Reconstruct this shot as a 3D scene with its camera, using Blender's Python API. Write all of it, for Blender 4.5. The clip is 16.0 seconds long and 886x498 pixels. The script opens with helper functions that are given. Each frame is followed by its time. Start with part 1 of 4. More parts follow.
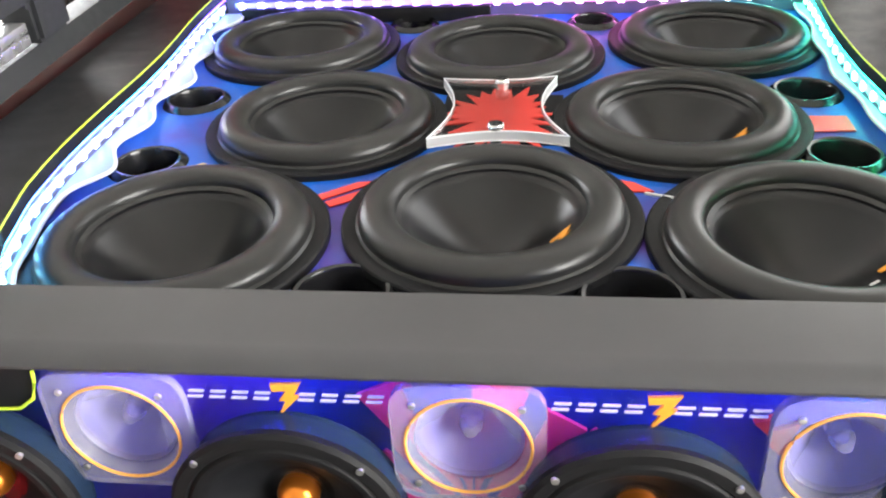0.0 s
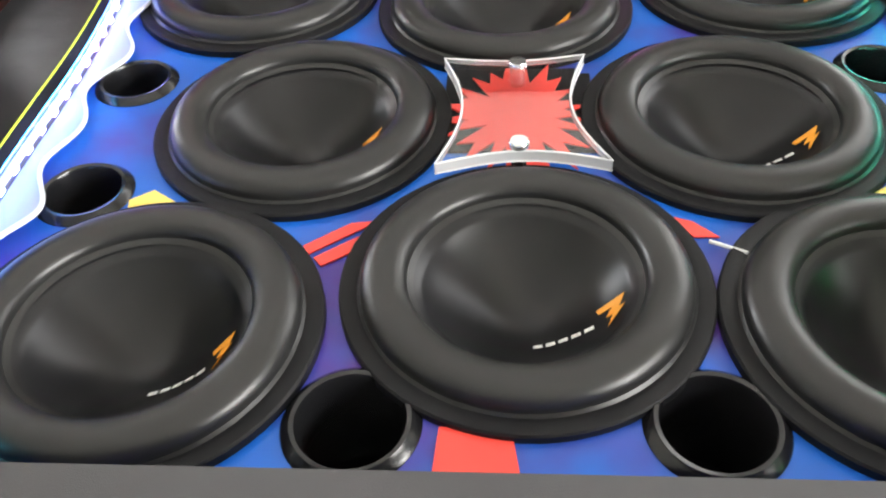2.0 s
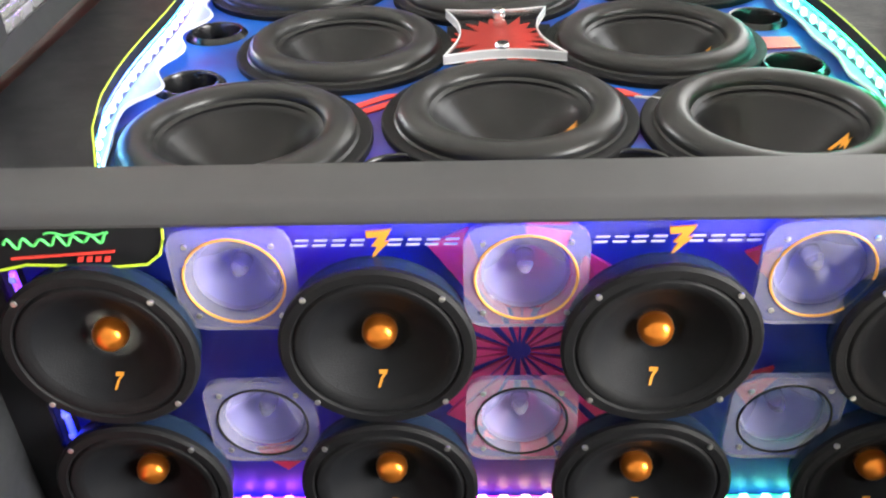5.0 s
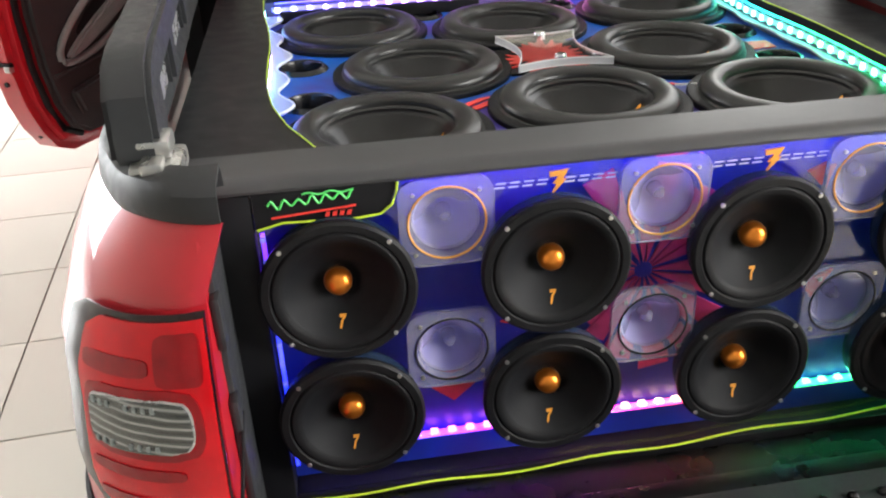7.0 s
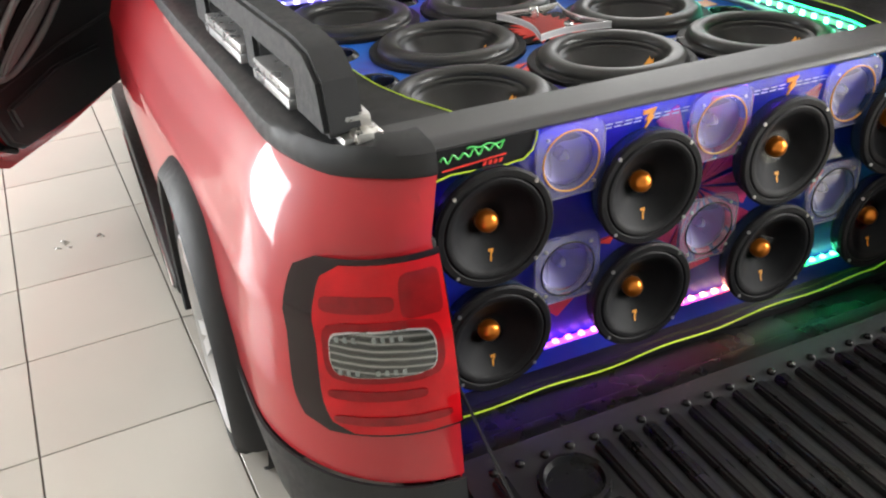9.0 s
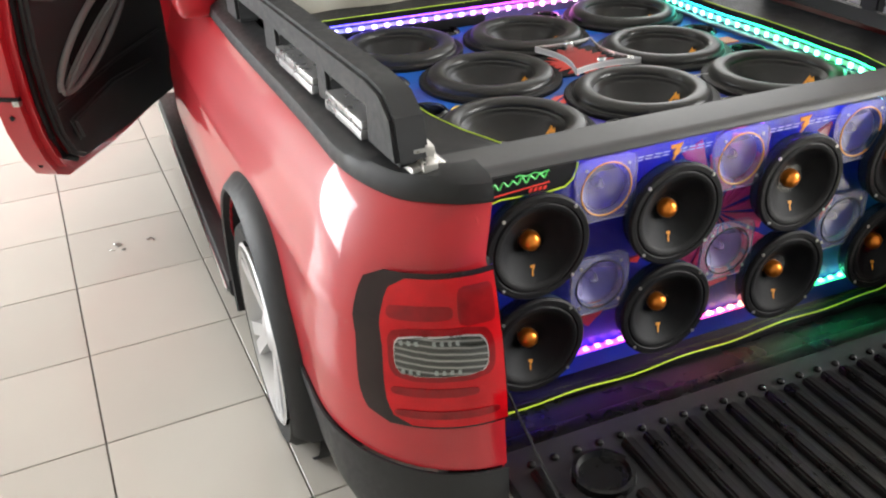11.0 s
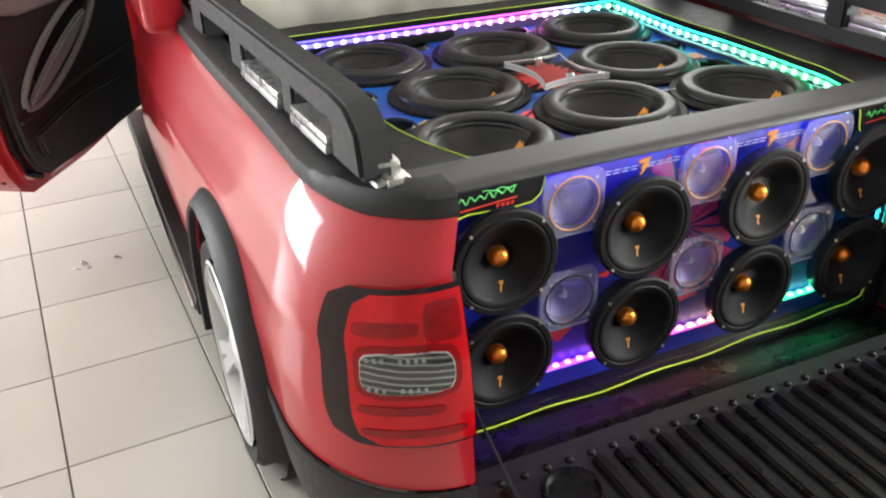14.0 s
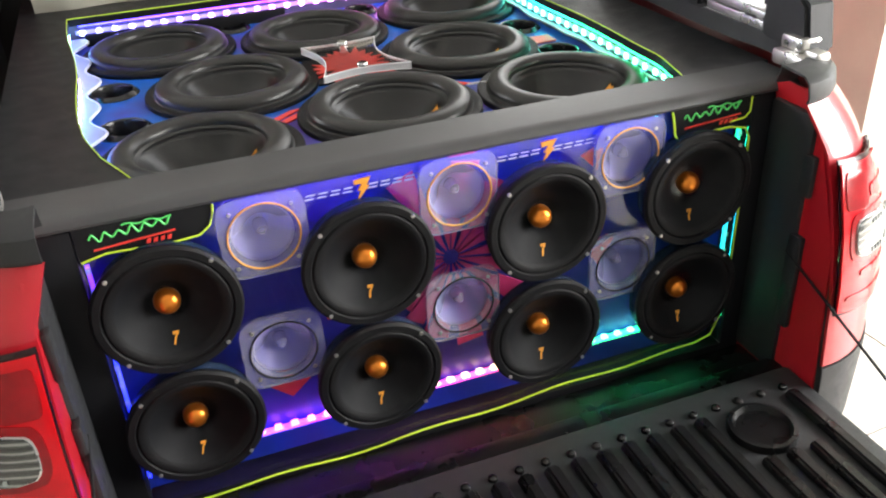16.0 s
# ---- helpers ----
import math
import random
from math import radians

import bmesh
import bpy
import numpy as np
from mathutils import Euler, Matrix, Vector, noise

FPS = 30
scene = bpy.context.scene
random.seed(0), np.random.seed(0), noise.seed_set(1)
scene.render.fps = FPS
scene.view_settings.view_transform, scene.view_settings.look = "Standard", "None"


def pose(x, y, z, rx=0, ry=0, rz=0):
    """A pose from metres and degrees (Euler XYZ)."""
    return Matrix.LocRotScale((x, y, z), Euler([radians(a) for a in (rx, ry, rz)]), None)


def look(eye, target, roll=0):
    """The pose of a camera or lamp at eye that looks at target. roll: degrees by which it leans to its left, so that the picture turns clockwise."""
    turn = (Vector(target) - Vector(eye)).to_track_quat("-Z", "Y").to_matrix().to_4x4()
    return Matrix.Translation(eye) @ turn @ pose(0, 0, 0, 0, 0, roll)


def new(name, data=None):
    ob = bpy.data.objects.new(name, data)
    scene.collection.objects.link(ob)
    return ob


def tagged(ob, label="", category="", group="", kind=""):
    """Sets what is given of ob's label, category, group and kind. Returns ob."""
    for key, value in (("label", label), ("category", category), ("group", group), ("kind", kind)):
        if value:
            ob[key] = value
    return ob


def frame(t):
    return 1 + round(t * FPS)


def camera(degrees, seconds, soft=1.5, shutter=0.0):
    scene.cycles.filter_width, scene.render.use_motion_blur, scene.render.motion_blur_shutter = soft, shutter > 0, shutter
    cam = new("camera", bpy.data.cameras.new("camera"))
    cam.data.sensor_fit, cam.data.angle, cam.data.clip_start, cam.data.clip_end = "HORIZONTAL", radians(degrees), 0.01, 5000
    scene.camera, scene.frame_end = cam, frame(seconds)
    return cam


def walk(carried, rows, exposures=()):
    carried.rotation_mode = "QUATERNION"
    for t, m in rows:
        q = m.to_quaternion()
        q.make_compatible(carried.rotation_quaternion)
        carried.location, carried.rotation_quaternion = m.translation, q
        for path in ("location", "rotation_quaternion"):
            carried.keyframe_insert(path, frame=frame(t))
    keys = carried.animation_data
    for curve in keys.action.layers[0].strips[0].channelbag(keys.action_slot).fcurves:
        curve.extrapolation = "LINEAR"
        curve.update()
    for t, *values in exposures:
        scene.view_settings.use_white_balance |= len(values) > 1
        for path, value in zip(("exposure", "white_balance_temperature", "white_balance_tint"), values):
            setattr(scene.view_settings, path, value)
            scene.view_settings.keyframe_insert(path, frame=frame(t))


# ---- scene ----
cam = camera(54.6, 16.0, 2.1)

PATH = [
    (0, (0.079, -0.552, 1.424), (-0.163, 1.119, 0.351), -3.6),
    (0.5, (0.032, -0.416, 1.424), (-0.201, 1.257, 0.352), -3.6),
    (1, (-0.054, -0.303, 1.443), (-0.19, 1.358, 0.336), -2.9),
    (1.5, (-0.039, -0.261, 1.461), (-0.166, 1.323, 0.247), -3.0),
    (2, (-0.014, -0.241, 1.502), (-0.148, 1.205, 0.127), -3.4),
    (2.5, (-0.003, -0.214, 1.579), (-0.177, 1.216, 0.193), -4.1),
    (3, (0.01, -0.217, 1.671), (-0.235, 1.268, 0.353), -5.0),
    (3.5, (0.042, -0.298, 1.622), (-0.233, 1.232, 0.364), -3.0),
    (4, (0.065, -0.435, 1.532), (-0.155, 1.097, 0.265), -2.9),
    (4.5, (-0.036, -0.6, 1.428), (-0.094, 0.995, 0.223), -2.4),
    (4.7, (-0.047, -0.671, 1.428), (-0.109, 0.949, 0.256), -2.0),
    (6.8, (-0.371, -1.156, 1.406), (-0.203, 0.624, 0.509), -2.7),
    (7, (-0.469, -1.084, 1.426), (-0.228, 0.649, 0.458), -2.4),
    (7.5, (-0.619, -1.022, 1.409), (-0.287, 0.706, 0.458), -4.1),
    (8, (-0.807, -0.948, 1.439), (-0.232, 0.672, 0.416), -2.6),
    (8.2, (-0.866, -0.985, 1.434), (-0.261, 0.633, 0.425), -3.0),
    (10.3, (-1.163, -1.321, 1.619), (-0.441, 0.255, 0.621), -1.5),
    (10.5, (-1.163, -1.31, 1.612), (-0.488, 0.288, 0.617), -2.3),
    (11, (-1.168, -1.293, 1.609), (-0.529, 0.321, 0.616), -2.1),
    (11.5, (-1.179, -1.277, 1.604), (-0.548, 0.348, 0.623), -1.5),
    (12, (-1.18, -1.27, 1.604), (-0.54, 0.364, 0.646), -1.3),
    (12.5, (-1.176, -1.259, 1.597), (-0.53, 0.375, 0.642), -1.3),
    (13, (-1.173, -1.265, 1.597), (-0.535, 0.374, 0.644), -1.3),
    (13.5, (-1.165, -1.272, 1.597), (-0.526, 0.364, 0.641), -1.3),
    (14, (-1.145, -1.284, 1.595), (-0.447, 0.326, 0.636), -1.5),
    (14.5, (-1.092, -1.283, 1.578), (-0.322, 0.273, 0.585), -1.4),
    (15, (-0.879, -1.303, 1.566), (-0.149, 0.244, 0.53), -1.1),
    (15.5, (-0.653, -1.296, 1.548), (-0.045, 0.297, 0.502), -1.7),
    (16, (-0.433, -1.194, 1.512), (0.132, 0.433, 0.495), -3.0),
]
walk(cam, [(t, look(eye, target, roll)) for t, eye, target, roll in PATH], [(0, -0.3), (4.7, -0.25), (6.8, -0.85), (8.2, -0.95), (13.5, -1.0), (16, -0.8)])

# ------------------------------------------------------------------ world and lights
world = bpy.data.worlds.new("world")
scene.world = world
world.use_nodes = True
wn = world.node_tree.nodes
sky = wn.new("ShaderNodeTexSky")
sky.sky_type, sky.sun_disc = "NISHITA", False
sky.sun_elevation, sky.sun_rotation = radians(48), radians(120)
wn["Background"].inputs[1].default_value = 0.12
world.node_tree.links.new(sky.outputs[0], wn["Background"].inputs[0])

sun_data = bpy.data.lights.new("sun", "SUN")
sun_data.energy, sun_data.angle, sun_data.color = 2.5, radians(0.6), (1, 0.95, 0.88)
sun = new("sun", sun_data)
sun.matrix_world = look((8, -4, 10), (0, 0, 0))


def area_lamp(name, m, sx, sy, power, color=(1, 1, 1)):
    d = bpy.data.lights.new(name, "AREA")
    d.shape, d.size, d.size_y, d.energy, d.color = "RECTANGLE", sx, sy, power, color
    ob = new(name, d)
    ob.matrix_world = m
    return ob


# daylight that enters by the shop openings
area_lamp("daylight_left", look((-4.9, 4.4, 1.6), (-1.4, 3.2, 0.0)), 3.0, 2.6, 850, (0.96, 0.98, 1))
area_lamp("daylight_right_front", look((3.9, 3.9, 2.5), (0.2, 0.4, 0.9)), 4.8, 3.4, 400, (1, 0.985, 0.96))
area_lamp("daylight_right", look((3.9, -1.3, 1.7), (1.2, 0.0, 0.1)), 2.6, 2.4, 950, (1, 0.98, 0.95))
# weak fill lamp added from the rear, no opening known there
area_lamp("fill_rear", look((-0.6, -5.9, 2.0), (-0.5, 0, 0.7)), 5.2, 2.2, 10, (1, 0.98, 0.96))


# ------------------------------------------------------------------ materials
def mat(name, base, rough=0.5, metal=0.0, noise_scale=0.0, vary=0.15, bump=0.0, bump_scale=200.0, coat=0.0,
        rough_vary=0.0, transmission=0.0, ior=1.45, emission=None, strength=0.0, alpha=1.0, spec=0.5):
    m = bpy.data.materials.new(name)
    m.use_nodes = True
    nt = m.node_tree
    b = nt.nodes["Principled BSDF"]
    b.inputs["Base Color"].default_value = (*base, 1)
    b.inputs["Roughness"].default_value = rough
    b.inputs["Metallic"].default_value = metal
    b.inputs["Coat Weight"].default_value = coat
    b.inputs["Coat Roughness"].default_value = 0.06
    b.inputs["Transmission Weight"].default_value = transmission
    b.inputs["IOR"].default_value = ior
    b.inputs["Alpha"].default_value = alpha
    b.inputs["Specular IOR Level"].default_value = spec
    if emission:
        b.inputs["Emission Color"].default_value = (*emission, 1)
        b.inputs["Emission Strength"].default_value = strength
    tc = nt.nodes.new("ShaderNodeTexCoord")
    if noise_scale:
        n = nt.nodes.new("ShaderNodeTexNoise")
        n.inputs["Scale"].default_value = noise_scale
        n.inputs["Detail"].default_value = 6
        nt.links.new(tc.outputs["Object"], n.inputs["Vector"])
        mx = nt.nodes.new("ShaderNodeMix")
        mx.data_type = "RGBA"
        lo = [max(0, c * (1 - vary)) for c in base]
        hi = [min(1, c * (1 + vary)) for c in base]
        mx.inputs[6].default_value, mx.inputs[7].default_value = (*lo, 1), (*hi, 1)
        nt.links.new(n.outputs["Fac"], mx.inputs[0])
        nt.links.new(mx.outputs[2], b.inputs["Base Color"])
        if rough_vary:
            mr = nt.nodes.new("ShaderNodeMapRange")
            mr.inputs[1].default_value, mr.inputs[2].default_value = 0.3, 0.7
            mr.inputs[3].default_value, mr.inputs[4].default_value = max(0.02, rough - rough_vary), min(1, rough + rough_vary)
            nt.links.new(n.outputs["Fac"], mr.inputs[0])
            nt.links.new(mr.outputs[0], b.inputs["Roughness"])
    if bump:
        n2 = nt.nodes.new("ShaderNodeTexNoise")
        n2.inputs["Scale"].default_value = bump_scale
        n2.inputs["Detail"].default_value = 3
        nt.links.new(tc.outputs["Object"], n2.inputs["Vector"])
        bp = nt.nodes.new("ShaderNodeBump")
        bp.inputs["Strength"].default_value = bump
        bp.inputs["Distance"].default_value = 0.002
        nt.links.new(n2.outputs["Fac"], bp.inputs["Height"])
        nt.links.new(bp.outputs[0], b.inputs["Normal"])
    return m


def ramp_of(nt, stops):
    r = nt.nodes.new("ShaderNodeValToRGB")
    e = r.color_ramp.elements
    while len(e) < len(stops):
        e.new(0.5)
    for k, (p, c) in enumerate(stops):
        e[k].position, e[k].color = p, (*c, 1)
    return r


def along(nt, axis, lo, hi):
    """A value from 0 to 1 along an object axis."""
    tc = nt.nodes.new("ShaderNodeTexCoord")
    s = nt.nodes.new("ShaderNodeSeparateXYZ")
    nt.links.new(tc.outputs["Object"], s.inputs[0])
    mr = nt.nodes.new("ShaderNodeMapRange")
    mr.inputs[1].default_value, mr.inputs[2].default_value = lo, hi
    nt.links.new(s.outputs["XYZ".index(axis)], mr.inputs[0])
    return mr.outputs[0]


def glow(name, axis, lo, hi, stops, strength):
    """Light-emitting strip whose colour runs along an axis."""
    m = mat(name, (0.7, 0.7, 0.7), 0.4)
    nt = m.node_tree
    r = ramp_of(nt, stops)
    nt.links.new(along(nt, axis, lo, hi), r.inputs[0])
    b = nt.nodes["Principled BSDF"]
    nt.links.new(r.outputs[0], b.inputs["Emission Color"])
    b.inputs["Emission Strength"].default_value = strength
    return m


RED_PAINT = mat("red_paint", (0.46, 0.010, 0.020), 0.36, 0.0, 3, 0.05, coat=0.6)
RED_PAINT.node_tree.nodes["Principled BSDF"].inputs["Coat Roughness"].default_value = 0.05
BLACK_PLASTIC = mat("black_plastic", (0.022, 0.023, 0.025), 0.5, 0, 60, 0.25, 0.25, 900, rough_vary=0.08, spec=0.38)
LID_BLACK = mat("lid_black", (0.010, 0.010, 0.012), 0.40, 0, 25, 0.2, 0.2, 1200, rough_vary=0.06, spec=0.22)
LINER = mat("bed_liner", (0.004, 0.004, 0.0045), 0.30, 0, 12, 0.4, 0.3, 500, rough_vary=0.08, spec=0.35)
BEAM_GREY = mat("beam_grey", (0.042, 0.042, 0.045), 0.42, 0, 15, 0.15, 0.15, 900)
RUBBER = mat("surround_rubber", (0.013, 0.013, 0.013), 0.34, 0, 30, 0.15, 0.06, 700, spec=0.45)
GASKET = mat("gasket", (0.008, 0.008, 0.009), 0.5, 0, 40, 0.3, 0.3, 900, spec=0.2)
CONE = mat("cone", (0.007, 0.007, 0.008), 0.30, 0, 20, 0.15, 0.0, 700, spec=0.38)
MID_CONE = mat("mid_cone", (0.006, 0.0065, 0.008), 0.6, 0, 80, 0.3, 0.3, 600, spec=0.22)
PORT_BLACK = mat("port_black", (0.008, 0.008, 0.009), 0.22, 0, 30, 0.2)
COPPER = mat("orange_anodised", (0.85, 0.26, 0.035), 0.28, 0.85, 30, 0.1)
ORANGE = mat("orange_print", (0.80, 0.33, 0.03), 0.5, 0, 60, 0.1)
WHITE_PRINT = mat("white_print", (0.75, 0.75, 0.75), 0.5, 0, 80, 0.08)
PALE_PRINT = mat("pale_print", (0.50, 0.51, 0.60), 0.5, 0, 80, 0.12)
RED_PRINT = mat("red_print", (0.82, 0.06, 0.045), 0.4, 0, 30, 0.12)
PINK_PRINT = mat("pink_print", (0.75, 0.06, 0.20), 0.4, 0, 30, 0.12)
YELLOW_PRINT = mat("yellow_print", (0.85, 0.62, 0.12), 0.45, 0, 30, 0.12)
GREEN_PRINT = mat("green_print", (0.12, 0.75, 0.18), 0.45, 0, 60, 0.1)
STEEL = mat("steel", (0.55, 0.54, 0.52), 0.32, 0.9, 40, 0.2, rough_vary=0.1)
CHROME = mat("chrome", (0.8, 0.8, 0.8), 0.14, 1.0, 20, 0.05)
ALU = mat("alu", (0.62, 0.62, 0.63), 0.3, 0.8, 30, 0.1, rough_vary=0.08)
RIM = mat("silver_rim", (0.66, 0.66, 0.67), 0.3, 0.55, 15, 0.08)
TYRE = mat("tyre", (0.02, 0.02, 0.02), 0.75, 0, 40, 0.3, 0.4, 300)
CALIPER = mat("caliper_red", (0.35, 0.03, 0.03), 0.4, 0, 30, 0.2)
ACRYLIC = mat("acrylic", (1, 1, 1), 0.02, transmission=1.0, ior=1.45)
# clear plastic; the violet LED glow is put into both base colours
HORN = mat("horn_violet_glow_tint", (0.80, 0.78, 1.0), 0.22, 0, 40, 0.04, transmission=0.80, ior=1.25)
HORN_IN = mat("horn_throat_glow_tint", (0.48, 0.46, 0.85), 0.3, 0, 50, 0.08, transmission=0.6, ior=1.2)
ORANGE_RING = mat("orange_ring", (0.85, 0.38, 0.08), 0.35, 0, 30, 0.1)
LENS_RED = mat("lens_red", (0.58, 0.004, 0.010), 0.16, 0, 14, 0.4, coat=0.25, spec=0.3)
LENS_DARK = mat("lens_smoked", (0.016, 0.005, 0.006), 0.2, 0, 20, 0.2, coat=0.25, spec=0.3)
LENS_DEEP = mat("lens_deep_red", (0.27, 0.003, 0.007), 0.16, 0, 30, 0.45, coat=0.25, spec=0.3)
def ribbed_lens():
    m = mat("lens_clear", (0.4, 0.4, 0.39), 0.15, 0.3, coat=1.0)
    nt = m.node_tree
    tc, w = nt.nodes.new("ShaderNodeTexCoord"), nt.nodes.new("ShaderNodeTexWave")
    w.bands_direction = "Z"
    w.inputs["Scale"].default_value, w.inputs["Distortion"].default_value, w.inputs["Detail"].default_value = 26, 1.2, 1
    r = ramp_of(nt, [(0.1, (0.035, 0.038, 0.036)), (0.7, (0.07, 0.075, 0.07)), (0.98, (0.30, 0.30, 0.29))])
    nt.links.new(tc.outputs["Object"], w.inputs["Vector"])
    nt.links.new(w.outputs["Fac"], r.inputs[0])
    nt.links.new(r.outputs[0], nt.nodes["Principled BSDF"].inputs["Base Color"])
    return m



CANVAS = mat("canvas", (0.40, 0.38, 0.32), 0.6, 0, 8, 0.15, 0.5, 400)
TRIM = mat("door_trim", (0.035, 0.036, 0.038), 0.5, 0, 30, 0.2, 0.3, 700)
TRIM_GREY = mat("door_trim_grey", (0.22, 0.24, 0.24), 0.45, 0, 30, 0.1, 0.2, 700)
# near-black for black parts, and for insides whose shade is in the colour
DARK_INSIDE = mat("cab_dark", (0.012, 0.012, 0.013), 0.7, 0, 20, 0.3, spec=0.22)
GLASS = mat("window_glass", (0.75, 0.85, 0.82), 0.02, transmission=1.0)
WALL = mat("wall_paint", (0.62, 0.62, 0.58), 0.7, 0, 2.5, 0.1, 0.3, 60)
WALL_GREEN = mat("wall_pale_green", (0.52, 0.58, 0.50), 0.55, 0, 3, 0.22, 0.3, 40)
BARE = mat("bare_render", (0.52, 0.47, 0.40), 0.8, 0, 6, 0.2, 0.4, 60)
GROUT = mat("grout", (0.10, 0.085, 0.07), 0.85, 0, 30, 0.3)
CEIL = mat("ceiling_paint", (0.7, 0.7, 0.68), 0.8, 0, 3, 0.06)
WHITE_PLASTIC = mat("white_strip", (0.10, 0.10, 0.16), 0.4, 0, 40, 0.1)


def tile_material():
    m = mat("floor_tile", (0.60, 0.565, 0.51), 0.16, 0, 2.2, 0.06, rough_vary=0.06)
    nt = m.node_tree
    b = nt.nodes["Principled BSDF"]
    info = nt.nodes.new("ShaderNodeObjectInfo")
    hsv = nt.nodes.new("ShaderNodeHueSaturation")
    mr = nt.nodes.new("ShaderNodeMapRange")
    mr.inputs[3].default_value, mr.inputs[4].default_value = 0.93, 1.05
    nt.links.new(info.outputs["Random"], mr.inputs[0])
    nt.links.new(mr.outputs[0], hsv.inputs["Value"])
    src = b.inputs["Base Color"].links[0].from_socket
    nt.links.new(src, hsv.inputs["Color"])
    nt.links.new(hsv.outputs[0], b.inputs["Base Color"])
    return m


TILE = tile_material()


def board_material(name, dark, mid, third, scale):
    """Printed artwork: blue and violet clouds."""
    m = mat(name, mid, 0.4, 0, 0)
    nt = m.node_tree
    b = nt.nodes["Principled BSDF"]
    tc = nt.nodes.new("ShaderNodeTexCoord")
    n = nt.nodes.new("ShaderNodeTexNoise")
    n.inputs["Scale"].default_value, n.inputs["Detail"].default_value = scale, 4
    nt.links.new(tc.outputs["Object"], n.inputs["Vector"])
    r = ramp_of(nt, [(0.30, dark), (0.48, mid), (0.68, third)])
    nt.links.new(n.outputs["Fac"], r.inputs[0])
    nt.links.new(r.outputs[0], b.inputs["Base Color"])
    return m


BOARD_TOP = board_material("artwork_top", (0.004, 0.12, 0.55), (0.004, 0.10, 0.48), (0.06, 0.015, 0.22), 4.5)
BOARD_REAR = board_material("artwork_rear", (0.006, 0.018, 0.17), (0.010, 0.030, 0.34), (0.06, 0.02, 0.28), 5.0)

BLUE, CYAN, GREEN, VIOLET, MAGENTA, RED = (0.01, 0.03, 1), (0.01, 0.55, 1), (0.01, 1, 0.22), (0.22, 0.02, 1), (1, 0.02, 0.6), (1, 0.05, 0.03)
LED_LEFT = glow("led_left", "Y", 0.1, 1.2, [(0, CYAN), (0.25, BLUE), (0.5, CYAN), (0.75, BLUE), (1, VIOLET)], 0.9)
LED_BACK = glow("led_back", "X", -0.58, 0.56, [(0, BLUE), (0.4, VIOLET), (0.7, MAGENTA), (0.9, CYAN), (1, GREEN)], 0.9)
LED_RIGHT = glow("led_right", "Y", 0.1, 1.15, [(0, GREEN), (0.4, GREEN), (0.7, CYAN), (1, GREEN)], 0.9)
LED_FLOOR = glow("led_floor", "X", -0.6, 0.6, [(0, BLUE), (0.25, VIOLET), (0.48, MAGENTA), (0.62, RED), (0.75, GREEN), (1, GREEN)], 9)
LED_TOP = glow("led_top", "X", -0.4, 0.42, [(0, VIOLET), (0.3, BLUE), (0.65, VIOLET), (0.85, BLUE), (1, CYAN)], 48)
LED_SIDE_L = glow("led_side_left", "Z", 0.42, 0.9, [(0, BLUE), (0.6, BLUE), (1, VIOLET)], 5)
LED_SIDE_R = glow("led_side_right", "Z", 0.42, 0.9, [(0, GREEN), (0.6, CYAN), (1, GREEN)], 5)
DOT_LEFT = glow("dot_left", "Y", 0.1, 1.2, [(0, (0.15, 0.85, 1)), (0.3, (0.15, 0.35, 1)), (0.6, (0.5, 0.2, 1)), (1, (0.15, 0.9, 0.9))], 34)
DOT_BACK = glow("dot_back", "X", -0.58, 0.56, [(0, (0.2, 0.25, 1)), (0.4, (0.55, 0.2, 1)), (0.7, (1, 0.25, 0.8)), (1, (0.15, 1, 0.6))], 34)
DOT_RIGHT = glow("dot_right", "Y", 0.1, 1.2, [(0, (0.12, 1, 0.55)), (0.5, (0.15, 1, 0.75)), (1, (0.12, 1, 0.5))], 34)
DOT_FLOOR = glow("dot_floor", "X", -0.6, 0.6, [(0, (0.3, 0.15, 1)), (0.25, (0.9, 0.15, 1)), (0.5, (1, 0.4, 0.25)), (0.62, (1, 0.8, 0.4)), (0.75, (0.15, 1, 0.6)), (1, (0.12, 1, 0.5))], 30)
DOT_SIDE = glow("dot_side", "X", -0.6, 0.6, [(0, (0.15, 0.15, 1)), (1, (0.12, 1, 0.6))], 1.2)
FROST = mat("frosted_acrylic", (0.72, 0.78, 0.88), 0.25, 0, 30, 0.08, transmission=0.6, ior=1.2)
EDGE_CLEAR = mat("clear_edge", (0.9, 0.91, 0.93), 0.25, 0, 60, 0.05, transmission=0.6, ior=1.25)
SPACER = mat("spacer_acrylic", (0.03, 0.06, 0.12), 0.25, 0, 30, 0.1, transmission=0.6, ior=1.3)
# frosted cut edge; its edge-lit brightness is painted as white
EDGE_WHITE = mat("edge_lit_white", (0.85, 0.86, 0.88), 0.2, 0, 60, 0.1, transmission=0.3)
# added emitters tucked under the lid; they strengthen the strips' coloured spill
HIDDEN_FILL_LEFT = glow("hidden_fill_left", "Y", 0.1, 1.2, [(0, CYAN), (0.25, BLUE), (0.5, CYAN), (0.75, BLUE), (1, VIOLET)], 20)
HIDDEN_FILL_RIGHT = glow("hidden_fill_right", "Y", 0.1, 1.2, [(0, GREEN), (0.4, GREEN), (0.7, CYAN), (1, GREEN)], 20)
HIDDEN_FILL_BACK = glow("hidden_fill_back", "X", -0.58, 0.56, [(0, BLUE), (0.4, VIOLET), (0.7, MAGENTA), (0.9, CYAN), (1, GREEN)], 16)
NEON = mat("lime_edge", (0.55, 0.75, 0.05), 0.35, emission=(0.62, 0.85, 0.06), strength=0.08)


LENS_CLEAR = ribbed_lens()


